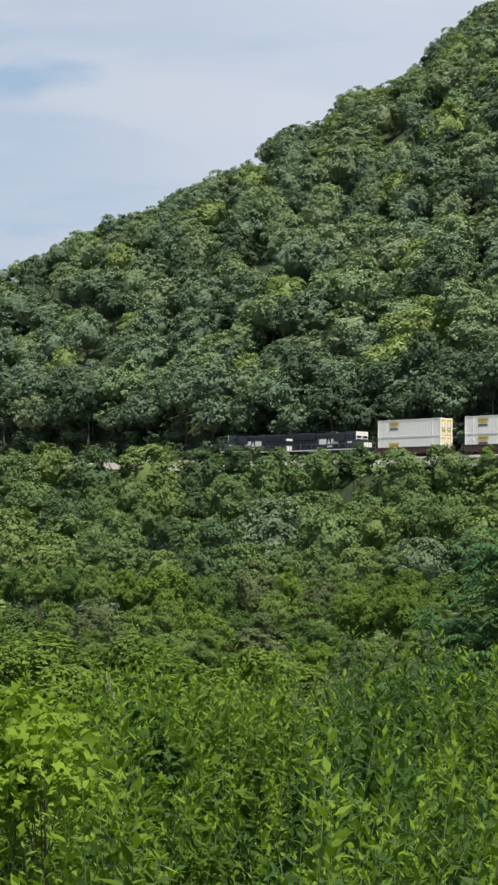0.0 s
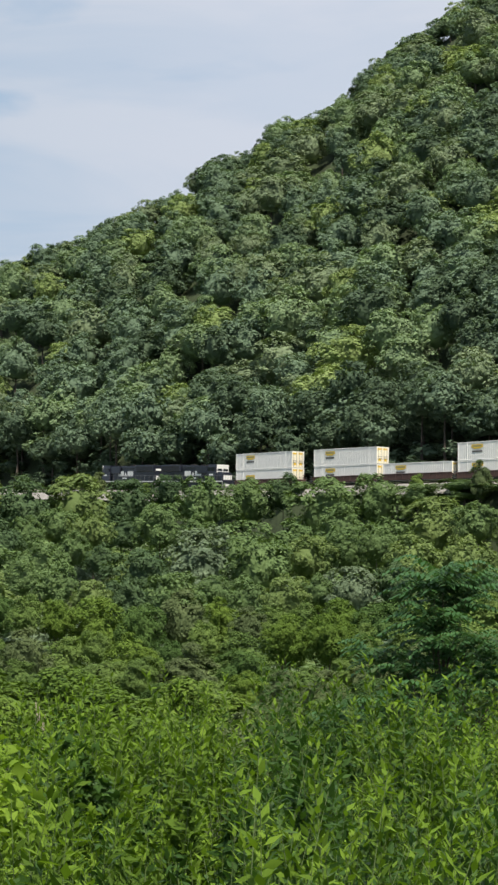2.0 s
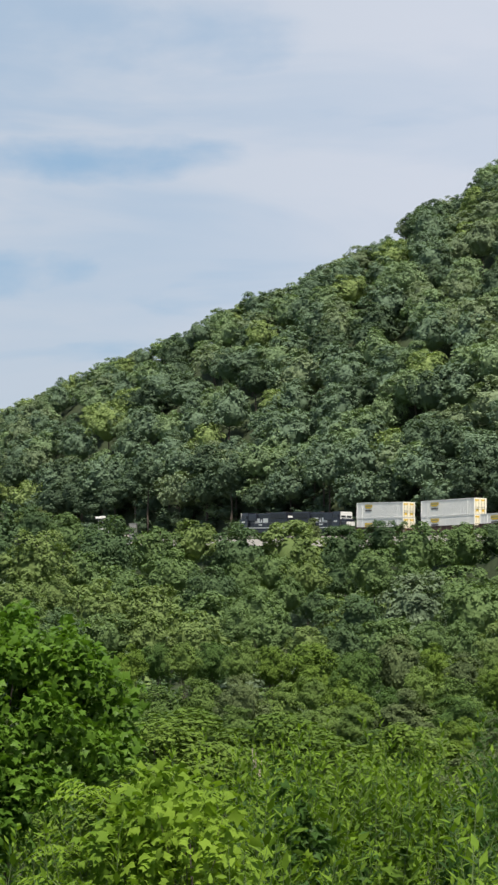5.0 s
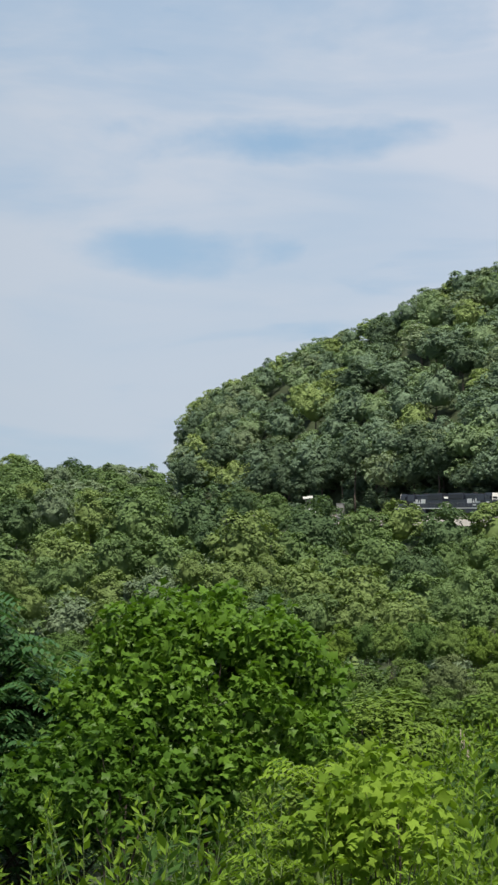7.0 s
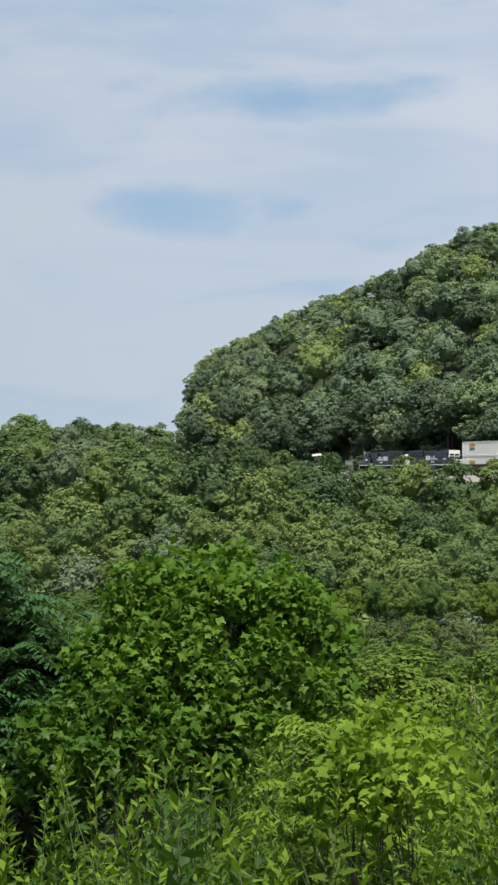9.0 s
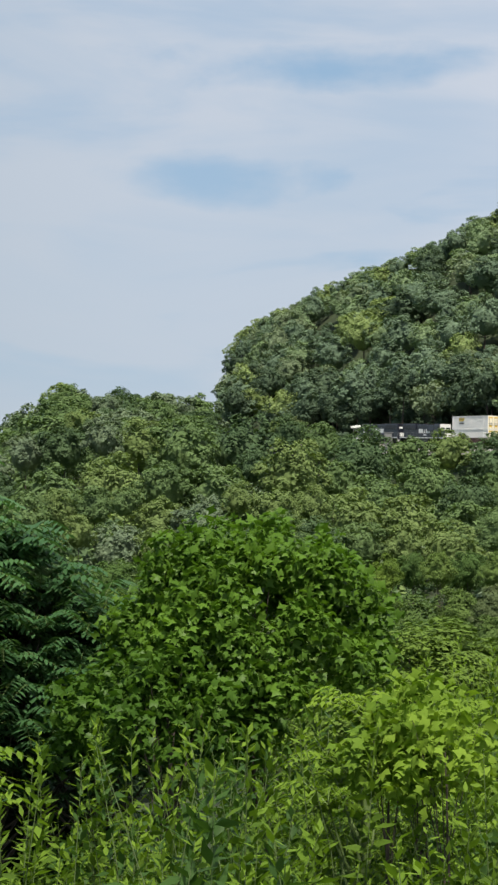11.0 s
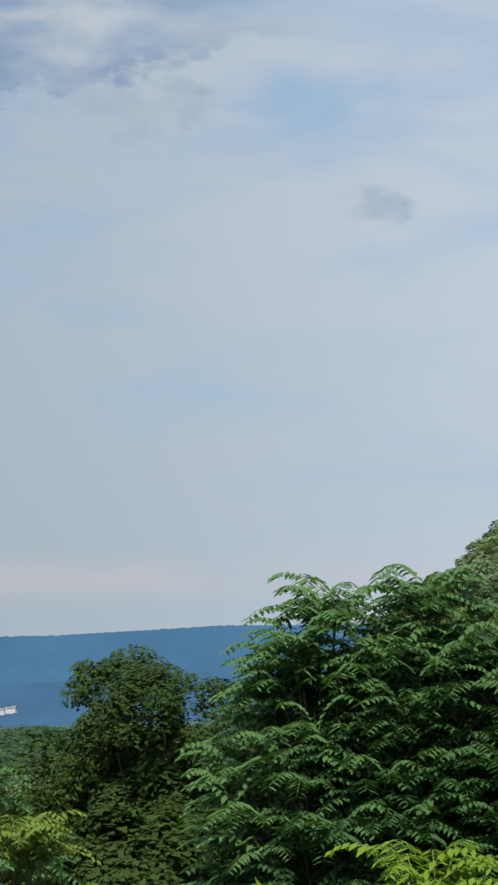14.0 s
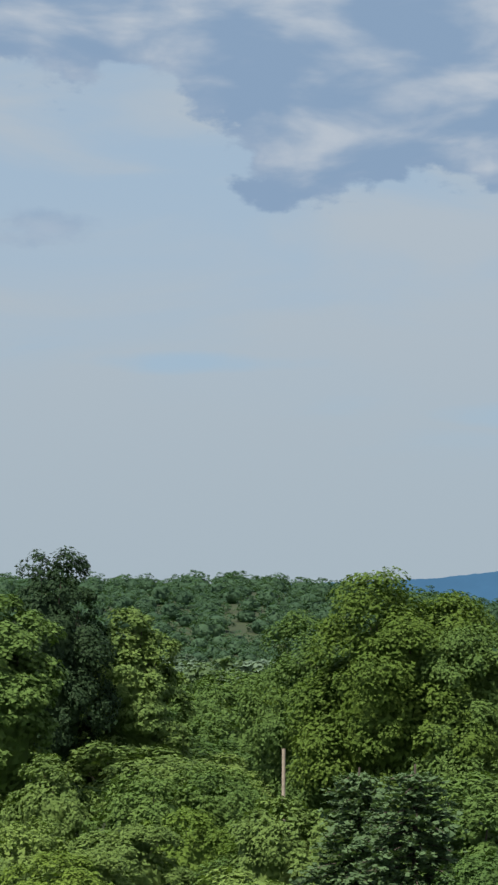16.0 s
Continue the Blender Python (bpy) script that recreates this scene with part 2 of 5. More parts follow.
# small leaf shapes, along x from the stalk, folded along the middle
CLUMP = np.array([(-.5, 0, 0), (-.12, -.42, -.1), (.55, -.05, 0), (.05, .45, -.12)]), np.array([(0, 1, 2), (0, 2, 3)])
FLAKE = np.array([(-.5, -.3, -.06), (.6, -.08, 0), (-.12, .5, -.06)]), np.array([(0, 1, 2)])
LANCE = np.array([(0, 0, 0), (.42, -.165, -.03), (1, 0, -.16), (.42, .165, -.03)]), np.array([(0, 1, 2), (0, 2, 3)])
BROAD = np.array([(0, 0, 0), (.12, -.50, -.13), (.42, -.26, -.02), (.82, -.50, -.16), (.78, 0, -.04), (.82, .50, -.16), (.42, .26, -.02), (.12, .50, -.13)]), \
    np.array([(0, 1, 2), (0, 2, 4), (2, 3, 4), (0, 4, 6), (4, 5, 6), (0, 6, 7)])


def tube(path, radii, sides=6):
    """A tapered tube along a path of points."""
    V, F = [], []
    path = [Vector(p) for p in path]
    for i, (p, r) in enumerate(zip(path, radii)):
        d = (path[min(i + 1, len(path) - 1)] - path[max(i - 1, 0)]).normalized()
        a = d.orthogonal().normalized()
        b = d.cross(a)
        for k in range(sides):
            w = 2 * math.pi * k / sides
            V.append(p + (a * math.cos(w) + b * math.sin(w)) * r)
    for i in range(len(path) - 1):
        for k in range(sides):
            q, s = i * sides + k, i * sides + (k + 1) % sides
            F += [(q, s, s + sides), (q, s + sides, q + sides)]
    return np.array([tuple(v) for v in V]), np.array(F)


_ball = bmesh.new()
bmesh.ops.create_icosphere(_ball, subdivisions=2, radius=1.0)
BALL_V = np.array([tuple(v.co) for v in _ball.verts])
BALL_F = np.array([[v.index for v in f.verts] for f in _ball.faces])
_ball.free()


def crown_lobes(rng, H, R, base, n, shape, thick=(.27, .43)):
    """Centres and radii of the rounded masses that make up a crown."""
    hz = (H - base) / 2
    k = np.arange(n) + .5
    z = np.clip(1 - 1.45 * k / n + rng.uniform(-.08, .08, n), -.6, 1)
    a = k * 2.399 + rng.uniform(-.35, .35, n)
    w = np.sqrt(1 - z * z)
    if shape == "tall":
        w = w * (1 - .42 * np.clip(z, 0, 1))
    if shape == "flat":
        z = np.where(z > 0, z * .8 + .12, z * .55)
        w = w * 1.08
    reach = rng.uniform(.52, .78, n)
    C = np.stack([np.cos(a) * w * R * reach, np.sin(a) * w * R * reach, base + hz + z * hz * np.minimum(reach + .06, .8)], 1)
    r = R * rng.uniform(*thick, n)
    return C, r


def crown(heap, rng, H, R, base, lobes, leaves, size, shape="round", slot=0, core=0.70, flake=None, thick=(.27, .43)):
    C, r = crown_lobes(rng, H, R, base, lobes, shape, thick)
    hz = (H - base) / 2
    mid = np.array([0, 0, base + hz])
    if core:
        V = BALL_V * (1 + rng.uniform(-.14, .14, (len(BALL_V), 1))) * np.array([R, R, hz]) * core + mid
        heap.add(V, BALL_F, slot)
    # every mass carries tufts, and the leaves sit on the tufts
    sub = 13
    away = unit((C - mid) / np.array([R, R, hz]))
    td = unit(rng.normal(size=(len(C), sub, 3)) * .8 + away[:, None] * .9 + np.array([0, 0, .25]))
    T = (C[:, None] + td * (r * .80)[:, None, None] * np.array([1, 1, .85])).reshape(-1, 3)
    tr = np.repeat(r, sub) * rng.uniform(.26, .46, len(C) * sub)
    td = td.reshape(-1, 3)
    pick = rng.choice(len(T), leaves, p=tr ** 2 / (tr ** 2).sum())
    d = unit(rng.normal(size=(leaves, 3)) + td[pick] * .8 + np.array([0, 0, .15]))
    P = T[pick] + d * (tr[pick] * (1.15 - .8 * rng.uniform(0, 1, leaves) ** 2))[:, None] * np.array([1, 1, .8])
    N = d * .6 + unit((P - mid) / np.array([R, R, hz])) * .3 + np.array([0, 0, .62]) + rng.normal(size=d.shape) * .30
    # leaves within the crown close it
    inner = leaves // 6
    e = unit(rng.normal(size=(inner, 3)))
    P[:inner] = mid + e * np.array([R, R, hz]) * rng.uniform(.50, .74, inner)[:, None]
    N[:inner] = e + rng.normal(size=e.shape) * .2
    grow = np.ones(leaves)
    grow[:inner] = 1.5
    X, Y, Z = frames_from(N, rng, d * .5 + rng.normal(size=d.shape) + np.array([0, 0, .45]))
    V, F = spread(*(flake or FLAKE), P, X, Y, Z, size * grow * rng.uniform(.5, 1.4, leaves))
    heap.add(V, F, slot)
    return C, r


def trunk_tubes(rng, H, base, C, r0, bend=.04):
    top = Vector((0, 0, base + (H - base) * .6))
    V, F = tube([(0, 0, -.6), (rng.uniform(-bend, bend) * H, rng.uniform(-bend, bend) * H, base * .6 + .2), top], [r0 * 1.25, r0 * .85, r0 * .3], 7)
    parts = [(V, F)]
    for c in C[:7]:
        s = Vector((0, 0, base * .75 + (H - base) * rng.uniform(0, .25)))
        e = Vector(c)
        parts.append(tube([s, s.lerp(e, .5) + Vector((0, 0, .05 * H)), e], [r0 * .42, r0 * .26, r0 * .08], 5))
    heap = Heap()
    for V, F in parts:
        heap.add(V, F)
    return heap


def link(name, mesh, parent=None, label="", kind="", category="", group=""):
    ob = new(name, mesh)
    if parent is not None:
        ob.parent = parent
    return tagged(ob, label, category, group, kind)


# ---- ground ----
COL_AZ = (-40, -8, 3, 9, 14, 19, 24, 30, 38, 46, 54, 75)
ROW_D = (0, 14, 30, 60, 130, 250, 340, 450)
LIE = {
    -40: (-1.7, -3.0, -2.3, -8, -9.5, -2, 7, 16), -8: (-1.7, -3.0, -2.3, -8, -9.5, -2, 7, 16), 3: (-1.7, -3.0, -2.3, -8, -9.5, -2, 7, 16),
    9: (-1.7, -3.0, -3.0, -8, -9.5, -2, 8, 20), 14: (-1.7, -3.0, -3.6, -9, -10, -2, 9, 31), 19: (-1.7, -3.0, -4.2, -9, -12, -6, 2, 22),
    24: (-1.7, -3.2, -5.0, -10, -14, -17, -18, -16), 30: (-1.7, -3.2, -5.2, -10, -15, -19, -20, -22), 38: (-1.7, -3.2, -5.4, -10, -15, -19, -20, -22),
    46: (-1.7, -3.4, -6.0, -11, -14, -17.5, -19, -20), 54: (-1.7, -4.0, -8.0, -13, -10, -10, -13, -16), 75: (-1.7, -4.0, -8.0, -13, -8, -4, -4, -6)}
# tree tops along the hill's skyline, seen from the eye
RIDGE_AZ = (-9.5, -6.0, -4.99, -4.26, -3.39, -2.8, -2.43, -1.48, -0.32, 0.12, 0.85, 1.14, 1.79, 2.01, 2.81, 3.89, 4.65, 5.51, 5.76, 6.62, 7.39, 8.11, 9.26, 9.84, 10.85, 12.36, 12.69, 12.93, 13.4, 14)
RIDGE_EL = (18.3, 16.4, 15.95, 15.45, 14.98, 14.57, 14.09, 13.36, 13.16, 12.57, 12.3, 12.38, 11.85, 11.45, 11.22, 10.75, 10.26, 10.07, 10.02, 9.55, 9.12, 8.84, 8.41, 8.1, 7.7, 6.9, 6.4, 5.54, 4.7, 4.5)


def table_height(az, D):
    cols = [np.interp(D, ROW_D, LIE[a]) for a in COL_AZ]
    return float(np.interp(az, COL_AZ, cols))


# the railway's centre line: s metres along it from a point straight ahead
def lay_track():
    S = np.arange(-330.0, 330.5, 0.5)
    th = np.radians(np.interp(S, (-330, -120, -60, 0, 25, 60, 330), (5, 40, 50, 53, 55.5, 56, 56)))
    x, y = np.zeros_like(S), np.zeros_like(S)
    m = int(np.argmin(np.abs(S)))
    for i in range(m + 1, len(S)):
        x[i], y[i] = x[i - 1] - math.cos(th[i]) * .5, y[i - 1] + math.sin(th[i]) * .5
    for i in range(m - 1, -1, -1):
        x[i], y[i] = x[i + 1] + math.cos(th[i]) * .5, y[i + 1] - math.sin(th[i]) * .5
    return S, x, y + 400.0, th


TS, TX, TY, TH = lay_track()
TZ = np.interp(TS, (-330, -60, 15, 110, 165, 330), (24.0, 25.6, 28.2, 34.0, 37.8, 49.0))     # rail tops over the eye
TAZ, TD = np.degrees(np.arctan2(-TX, TY)), np.hypot(TX, TY)


def on_track(s, side=0.0, up=0.0):
    x, y, z, th = (float(np.interp(s, TS, q)) for q in (TX, TY, TZ, TH))
    return Vector((x - math.sin(th) * side, y - math.cos(th) * side, z + EYE.z + up)), th


def ridge_distance(td):
    return max(610.0, td + 125.0)


def ground_height(x, y):
    """Height of the ground, world z."""
    D, az = math.hypot(x, y), math.degrees(math.atan2(-x, y))
    z = table_height(az, min(D, 450))
    td, tz = float(np.interp(az, TAZ, TD)), float(np.interp(az, TAZ, TZ)) - .9
    if az < 16:
        w = 1.0 if az < 12.9 else max(0.0, 1 - (az - 12.9) / .6)
        rise = 0.0
        # the ledge of the line and the bank under it
        k = (D - (td - 26)) / 18
        if k > 0:
            k = min(1, k)
            rise = z + (tz - z) * k * k * (3 - 2 * k)
            if D > td + 9:
                rel = float(np.interp(az, RIDGE_AZ, RIDGE_EL))
                far_d = ridge_distance(td)
                top = max(tz + 3, far_d * math.tan(radians(rel)) - 7.5)
                q = min(1.0, (D - td - 9) / (far_d - td - 9))
                rise = tz + (top - tz) * (1.12 * q - .12 * q * q)
                if D > far_d:
                    rise = top - (D - far_d) * .12
            z = z + (rise - z) * w
    if D > 450:
        if az > 17:
            far = -22 + 6 * math.exp(-((az - 18) / 3) ** 2)
            hill = 0.0
            u = (D - 1350) / 420
            if az > 36:
                crest = float(np.interp(az, (36, 36.9, 37.42, 38.05, 38.69, 39.54, 40.11, 41.82, 43.82, 45.81, 47.24, 48.09, 48.65, 53.13, 55.57, 59.35, 66, 80), (0, 6, 7.3, 23.1, 27.6, 35.8, 41.0, 42.0, 42.0, 43.1, 53.3, 57.0, 56.3, 67.4, 71.4, 68.6, 70, 64)))
                hill = crest * math.exp(-u * u)
            k = min(1, (D - 450) / 500)
            z = z + (far - z) * k + hill
        elif D > 900:
            k = min(1, (D - 900) / 900)
            z = z * (1 - k) + -22 * k
    return z + EYE.z


def spot(az, D):
    a = radians(az)
    return -math.sin(a) * D, math.cos(a) * D


def build_ground():
    A = np.concatenate([np.arange(-180, -30, 6.0), np.arange(-30, -10, 2.0), np.arange(-10, 62, .5), np.arange(62, 90, 3), np.arange(90, 180, 6.0)])
    D = np.concatenate([np.arange(.5, 30, 3.0), np.arange(30, 130, 8.0), np.arange(130, 320, 12.0), np.arange(320, 780, 6.0), np.geomspace(790, 4900, 38)])
    V, F = [], []
    for d in D:
        for a in A:
            x, y = spot(a, d)
            V.append((x, y, ground_height(x, y) if -30 < a < 90 else (table_height(-8, min(d, 60)) + EYE.z)))
    n = len(A)
    for i in range(len(D) - 1):
        for k in range(n):
            a, b = i * n + k, i * n + (k + 1) % n
            F += [(a, a + n, b + n), (a, b + n, b)]
    V.append((0, 0, 0.0))
    F += [(len(V) - 1, k, (k + 1) % n) for k in range(n)]
    link("ground", mesh_tris("ground", V, F, [SOIL], smooth=True), None, "overgrown dark green and earthy ground of the valley", "structure")


build_ground()

# ---- woods ----


def tree_kind(seed, H, R, base, lobes, leaves, size, shape, leaf, bark=BARK, core=.5, thick=(.27, .43)):
    """Meshes of one kind of tree: crown and trunk."""
    rng = np.random.default_rng(seed)
    heap = Heap()
    C, r = crown(heap, rng, H, R, base, lobes, leaves, size, shape, 0, core, None, thick)
    crown_mesh = heap.mesh("crown", [LEAF[leaf]])
    trunk_mesh = trunk_tubes(rng, H, base, C, .02 * H + .04).mesh("trunk", [bark])
    return crown_mesh, trunk_mesh, R


def stand_tree(kind, x, y, height, width, turn, label, group, sink=.3):
    """One tree as a thing: its kind is 10 m high; tall narrow trees take a slim kind."""
    deep = min(1.0, 2.7 * width / height) if group else 1.0
    if isinstance(kind, tuple) and kind[0] in ("near", "big") and height / width > 4.2 and not group:
        kind = "slim", kind[1]
    kind = KINDS[kind]
    root = new("tree")
    root.location = (x, y, ground_height(x, y) - sink)
    root.scale = (width / kind[2], width / kind[2], height / 10)
    root.rotation_euler = (0, 0, turn)
    tagged(root, label, "tree", group)
    crown_part = link("crown", kind[0], root)
    crown_part.scale, crown_part.location = (1, 1, deep), (0, 0, 10 * (1 - deep))
    link("trunk", kind[1], root)
    return root


CANOPY_AZ = (-9, -6, 0, 5, 8, 8.9, 9.3, 10.3, 11, 14, 17, 18.5, 20, 22)
CANOPY_TOP = (4.1, 4.12, 3.98, 4.12, 4.02, 4.03, 4.2, 4.28, 4.5, 4.46, 4.25, 3.8, 3.0, 1.6)


def canopy_el(az, D):
    last = float(np.interp(az, CANOPY_AZ, CANOPY_TOP))
    near = float(np.interp(az, (0, 10, 20), (-1.2, -1.6, -2.2)))
    return float(np.interp(D, (80, 105, 350), (near - .2, near + .2, last)))


ROWS = 8


def valley_row(k, rng):
    """One row of crowns across the valley: azimuth, distance, height of the top, radius."""
    D = 108 + (352 - 108) * k / (ROWS - 1)
    az = -8.8 + rng.uniform(0, .8)
    out = []
    while az < 20.4:
        wide = rng.choice((.5, .65, .8, 1.0)) * rng.uniform(.9, 1.1)
        d2 = D + rng.uniform(-11, 11)
        a2 = az + wide * .7
        if a2 < 11.5:
            d2 = min(d2, float(np.interp(a2, TAZ, TD)) - 12)
        top = d2 * math.tan(radians(canopy_el(a2, D) + (rng.uniform(-.05, .16) if k == ROWS - 1 else rng.uniform(-.30, .26)))) + EYE.z
        out.append((a2, d2, top, d2 * math.tan(radians(wide))))
        az += wide * 1.42
    return out


def wood_variants(seeds, leaves, size, lobes, core=.48, base=1.2):
    """Crown and trunk arrays of trees 10 m high, for woods joined into one mesh."""
    out = []
    for sd in seeds:
        rng = np.random.default_rng(sd)
        heap = Heap()
        C, r = crown(heap, rng, 10, 4, base, lobes, leaves, size, ("round", "round", "tall", "flat")[sd % 4], 0, core)
        t = trunk_tubes(rng, 10, base + 1.2, C[:0], .2)
        out.append((np.concatenate(heap.V), np.concatenate(heap.F), np.concatenate(t.V), np.concatenate(t.F)))
    return out


def plant_woods(name, label, places, variants, mats, rng):
    """Many trees in one mesh: places are x, y, z, height, radius, material."""
    heap = Heap()
    bark = len(mats)
    for x, y, z, h, r, m in places:
        V, F, TV, TF = variants[rng.integers(len(variants))]
        a = rng.uniform(0, 6.28)
        c, s = math.cos(a), math.sin(a)
        M = np.array([[c * r / 4, -s * r / 4, 0], [s * r / 4, c * r / 4, 0], [0, 0, h / 10]])
        # a tall tree carries a rounded crown on a long stem
        deep = min(1.0, 2.5 * r / h)
        heap.add((V * (1, 1, deep)) @ M.T + (x, y, z + h * (1 - deep)), F, m)
        heap.add(TV @ M.T + (x, y, z), TF, bark)
    link(name, heap.mesh(name, [*mats, BARK]), None, label, "stuff", "woods")


def under_skyline(az, D, r, g, lift=0.0):
    """Height of the tallest crown of radius r that stays under the hill's skyline."""
    w = math.degrees(r * .55 / D)
    line = min(float(np.interp(q, RIDGE_AZ, RIDGE_EL)) for q in (az - w, az, az + w))
    return D * math.tan(radians(line + lift)) + EYE.z - g


def build_hill_woods():
    rng = np.random.default_rng(11)
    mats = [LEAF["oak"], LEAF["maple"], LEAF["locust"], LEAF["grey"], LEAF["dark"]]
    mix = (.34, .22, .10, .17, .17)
    places, edge = [], []
    for d in np.arange(9, 260, 8.4):
        for az in np.arange(-9.5, 13.6, 1.06):
            az2 = az + rng.uniform(-.5, .5)
            td = float(np.interp(az2, TAZ, TD))
            D = td + 13 + d + rng.uniform(-3.2, 3.2)
            if D > ridge_distance(td) + 10 or az2 > 12.75:
                continue
            x, y = spot(az2, D)
            g = ground_height(x, y) - .5
            r = rng.uniform(4.2, 7.0)
            h = min(rng.uniform(10, 15) * rng.uniform(.85, 1.12), under_skyline(az2, D, r, g))
            if h > 4:
                places.append((x, y, g, h, min(r, h * .62), rng.choice(5, p=mix)))
    # the crest: crowns that make the skyline
    for az in np.arange(-9.4, 12.85, .30):
        a2 = az + rng.uniform(-.1, .1)
        D = ridge_distance(float(np.interp(a2, TAZ, TD))) - 4 + rng.uniform(-5, 5)
        x, y = spot(a2, D)
        g, r = ground_height(x, y) - .5, rng.uniform(2.6, 4.8)
        h = under_skyline(a2, D, r * .6, g, rng.uniform(-.08, .08)) * 1.03
        if h > 3:
            places.append((x, y, g, h, min(r, h * .55), rng.choice(5, p=mix)))
    # the steep end of the hill
    for az in np.arange(11.7, 12.85, .13):
        D = float(np.interp(az, TAZ, TD)) + rng.uniform(36, 105)
        x, y = spot(az, D)
        g, r = ground_height(x, y) - .5, rng.uniform(3.2, 4.4)
        h = min(13, under_skyline(az, D, r, g, -.12))
        if h > 4:
            places.append((x, y, g, h, r, rng.choice(5, p=mix)))
    # low growth that closes the crest
    for az in np.arange(-9.4, 12.7, .34):
        D = ridge_distance(float(np.interp(az, TAZ, TD))) - 2
        x, y = spot(az, D)
        places.append((x, y, ground_height(x, y) - 1.4, rng.uniform(3.4, 4.6), rng.uniform(2.4, 3.2), rng.choice(5, p=mix)))
    # tall trees along the line, their crowns over bare shaded stems
    for row in (13.0, 19.0):
        for az in np.arange(-9.5, 12.9, .78):
            a2 = az + rng.uniform(-.25, .25)
            D = float(np.interp(a2, TAZ, TD)) + row + rng.uniform(-1.5, 1.5)
            x, y = spot(a2, D)
            g, r = ground_height(x, y) - .4, rng.uniform(4.2, 6.2)
            h = min(rng.uniform(10, 18), under_skyline(a2, D, r, g))
            if h > 5:
                # mostly dark leaf slots: shade at the hill's foot is put into colour
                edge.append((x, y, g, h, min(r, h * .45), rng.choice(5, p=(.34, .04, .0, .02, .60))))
    # low growth in their shade
    shrubs = []
    for row in (12.0, 16.0, 21.0):
        for az in np.arange(-9.5, 12.7, .6):
            a2 = az + rng.uniform(-.2, .2)
            x, y = spot(a2, float(np.interp(a2, TAZ, TD)) + row + rng.uniform(-1, 1))
            # dark leaves prevail here too, painting in the shade under the crowns
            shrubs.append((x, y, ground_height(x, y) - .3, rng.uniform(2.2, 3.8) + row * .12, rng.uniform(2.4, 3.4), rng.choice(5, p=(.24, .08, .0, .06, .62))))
    plant_woods("hillside_woods", "dense dark green deciduous woods on a steep hillside", places,
                wood_variants(range(20, 32), 3200, .39, 15, .58), mats, rng)
    plant_woods("trackside_woods", "tall trees over shaded stems along the railway, leaf colours darkened for shade", edge,
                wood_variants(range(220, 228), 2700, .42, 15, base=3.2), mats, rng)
    plant_woods("trackside_undergrowth", "undergrowth beneath the trackside trees, leaf colours darkened for shade", shrubs,
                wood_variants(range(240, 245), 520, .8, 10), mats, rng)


def build_far_valley_woods():
    rng = np.random.default_rng(12)
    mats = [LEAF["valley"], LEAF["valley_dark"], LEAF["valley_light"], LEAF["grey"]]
    places, tall = [], []
    # low growth under the trees of the valley floor
    for D in np.arange(100, 420, 10.0):
        for az in np.arange(-8.5, 20.5, 9.0 / D * 57.3):
            d2, a2 = D + rng.uniform(-4, 4), az + rng.uniform(-4, 4) / D * 57.3
            if d2 > (float(np.interp(a2, TAZ, TD)) - 10 if a2 < 11.5 else 365):
                continue
            x, y = spot(a2, d2)
            g = ground_height(x, y)
            top = d2 * math.tan(radians(canopy_el(a2, d2) - 1.05)) + EYE.z
            places.append((x, y, g - .4, min(9, max(2.4, top - g)), rng.uniform(3.6, 5.0), rng.choice(4, p=(.36, .3, .14, .2))))
    # the farther rows of crowns, up to the foot of the line
    for k in range(4, ROWS):
        for a2, d2, top, rad in valley_row(k, rng):
            x, y = spot(a2, d2)
            g = ground_height(x, y)
            tall.append((x, y, g - .4, max(2.6, (top - g) * 1.09), rad, rng.choice(4, p=(.46, .22, .20, .12))))
    # a close row before the far end of the line
    for az in np.arange(9.15, 11.6, .24):
        d2 = float(np.interp(az, TAZ, TD)) - 16 + rng.uniform(-3, 3)
        x, y = spot(az, d2)
        g = ground_height(x, y)
        top = d2 * math.tan(radians(canopy_el(az, 350) + rng.uniform(-.06, .05))) + EYE.z
        tall.append((x, y, g - .4, max(2.6, (top - g) * 1.05), rng.uniform(1.9, 2.8), rng.choice(4, p=(.5, .2, .2, .1))))
    # the rounded wooded rise beyond the end of the hill
    for D in np.arange(375, 470, 8.5):
        for az in np.arange(11.5, 21, 8.0 / D * 57.3):
            d2, a2 = D + rng.uniform(-3, 3), az + rng.uniform(-.4, .4)
            if a2 < 13.3:
                continue
            x, y = spot(a2, d2)
            g = ground_height(x, y)
            line = float(np.interp(a2, (11, 13.0, 13.44, 13.79, 14.01, 14.59, 15.59, 16.17, 16.75, 17.17, 17.53, 18.31, 18.52, 19.16, 20.2, 21), (4.7, 4.46, 5.17, 4.88, 5.2, 5.34, 5.23, 5.23, 5.51, 5.29, 4.85, 4.49, 3.99, 3.62, 3.0, 1.8)))
            top = d2 * math.tan(radians(line - (450 - min(d2, 450)) * .014)) + EYE.z
            h = min(21, max(5, (top - g + rng.uniform(-2.2, .9)) * 1.07))
            tall.append((x, y, g - .4, h, rng.uniform(3.8, 6.4), rng.choice(4, p=(.34, .34, .14, .18))))
    plant_woods("valley_woods", "green mixed woods filling the valley below the railway", tall, wood_variants(range(40, 50), 4200, .35, 14, .56), mats, rng)
    plant_woods("valley_undergrowth", "green mixed growth between the trees of the valley", places, wood_variants(range(140, 146), 560, .74, 12), mats, rng)


KINDS = {}


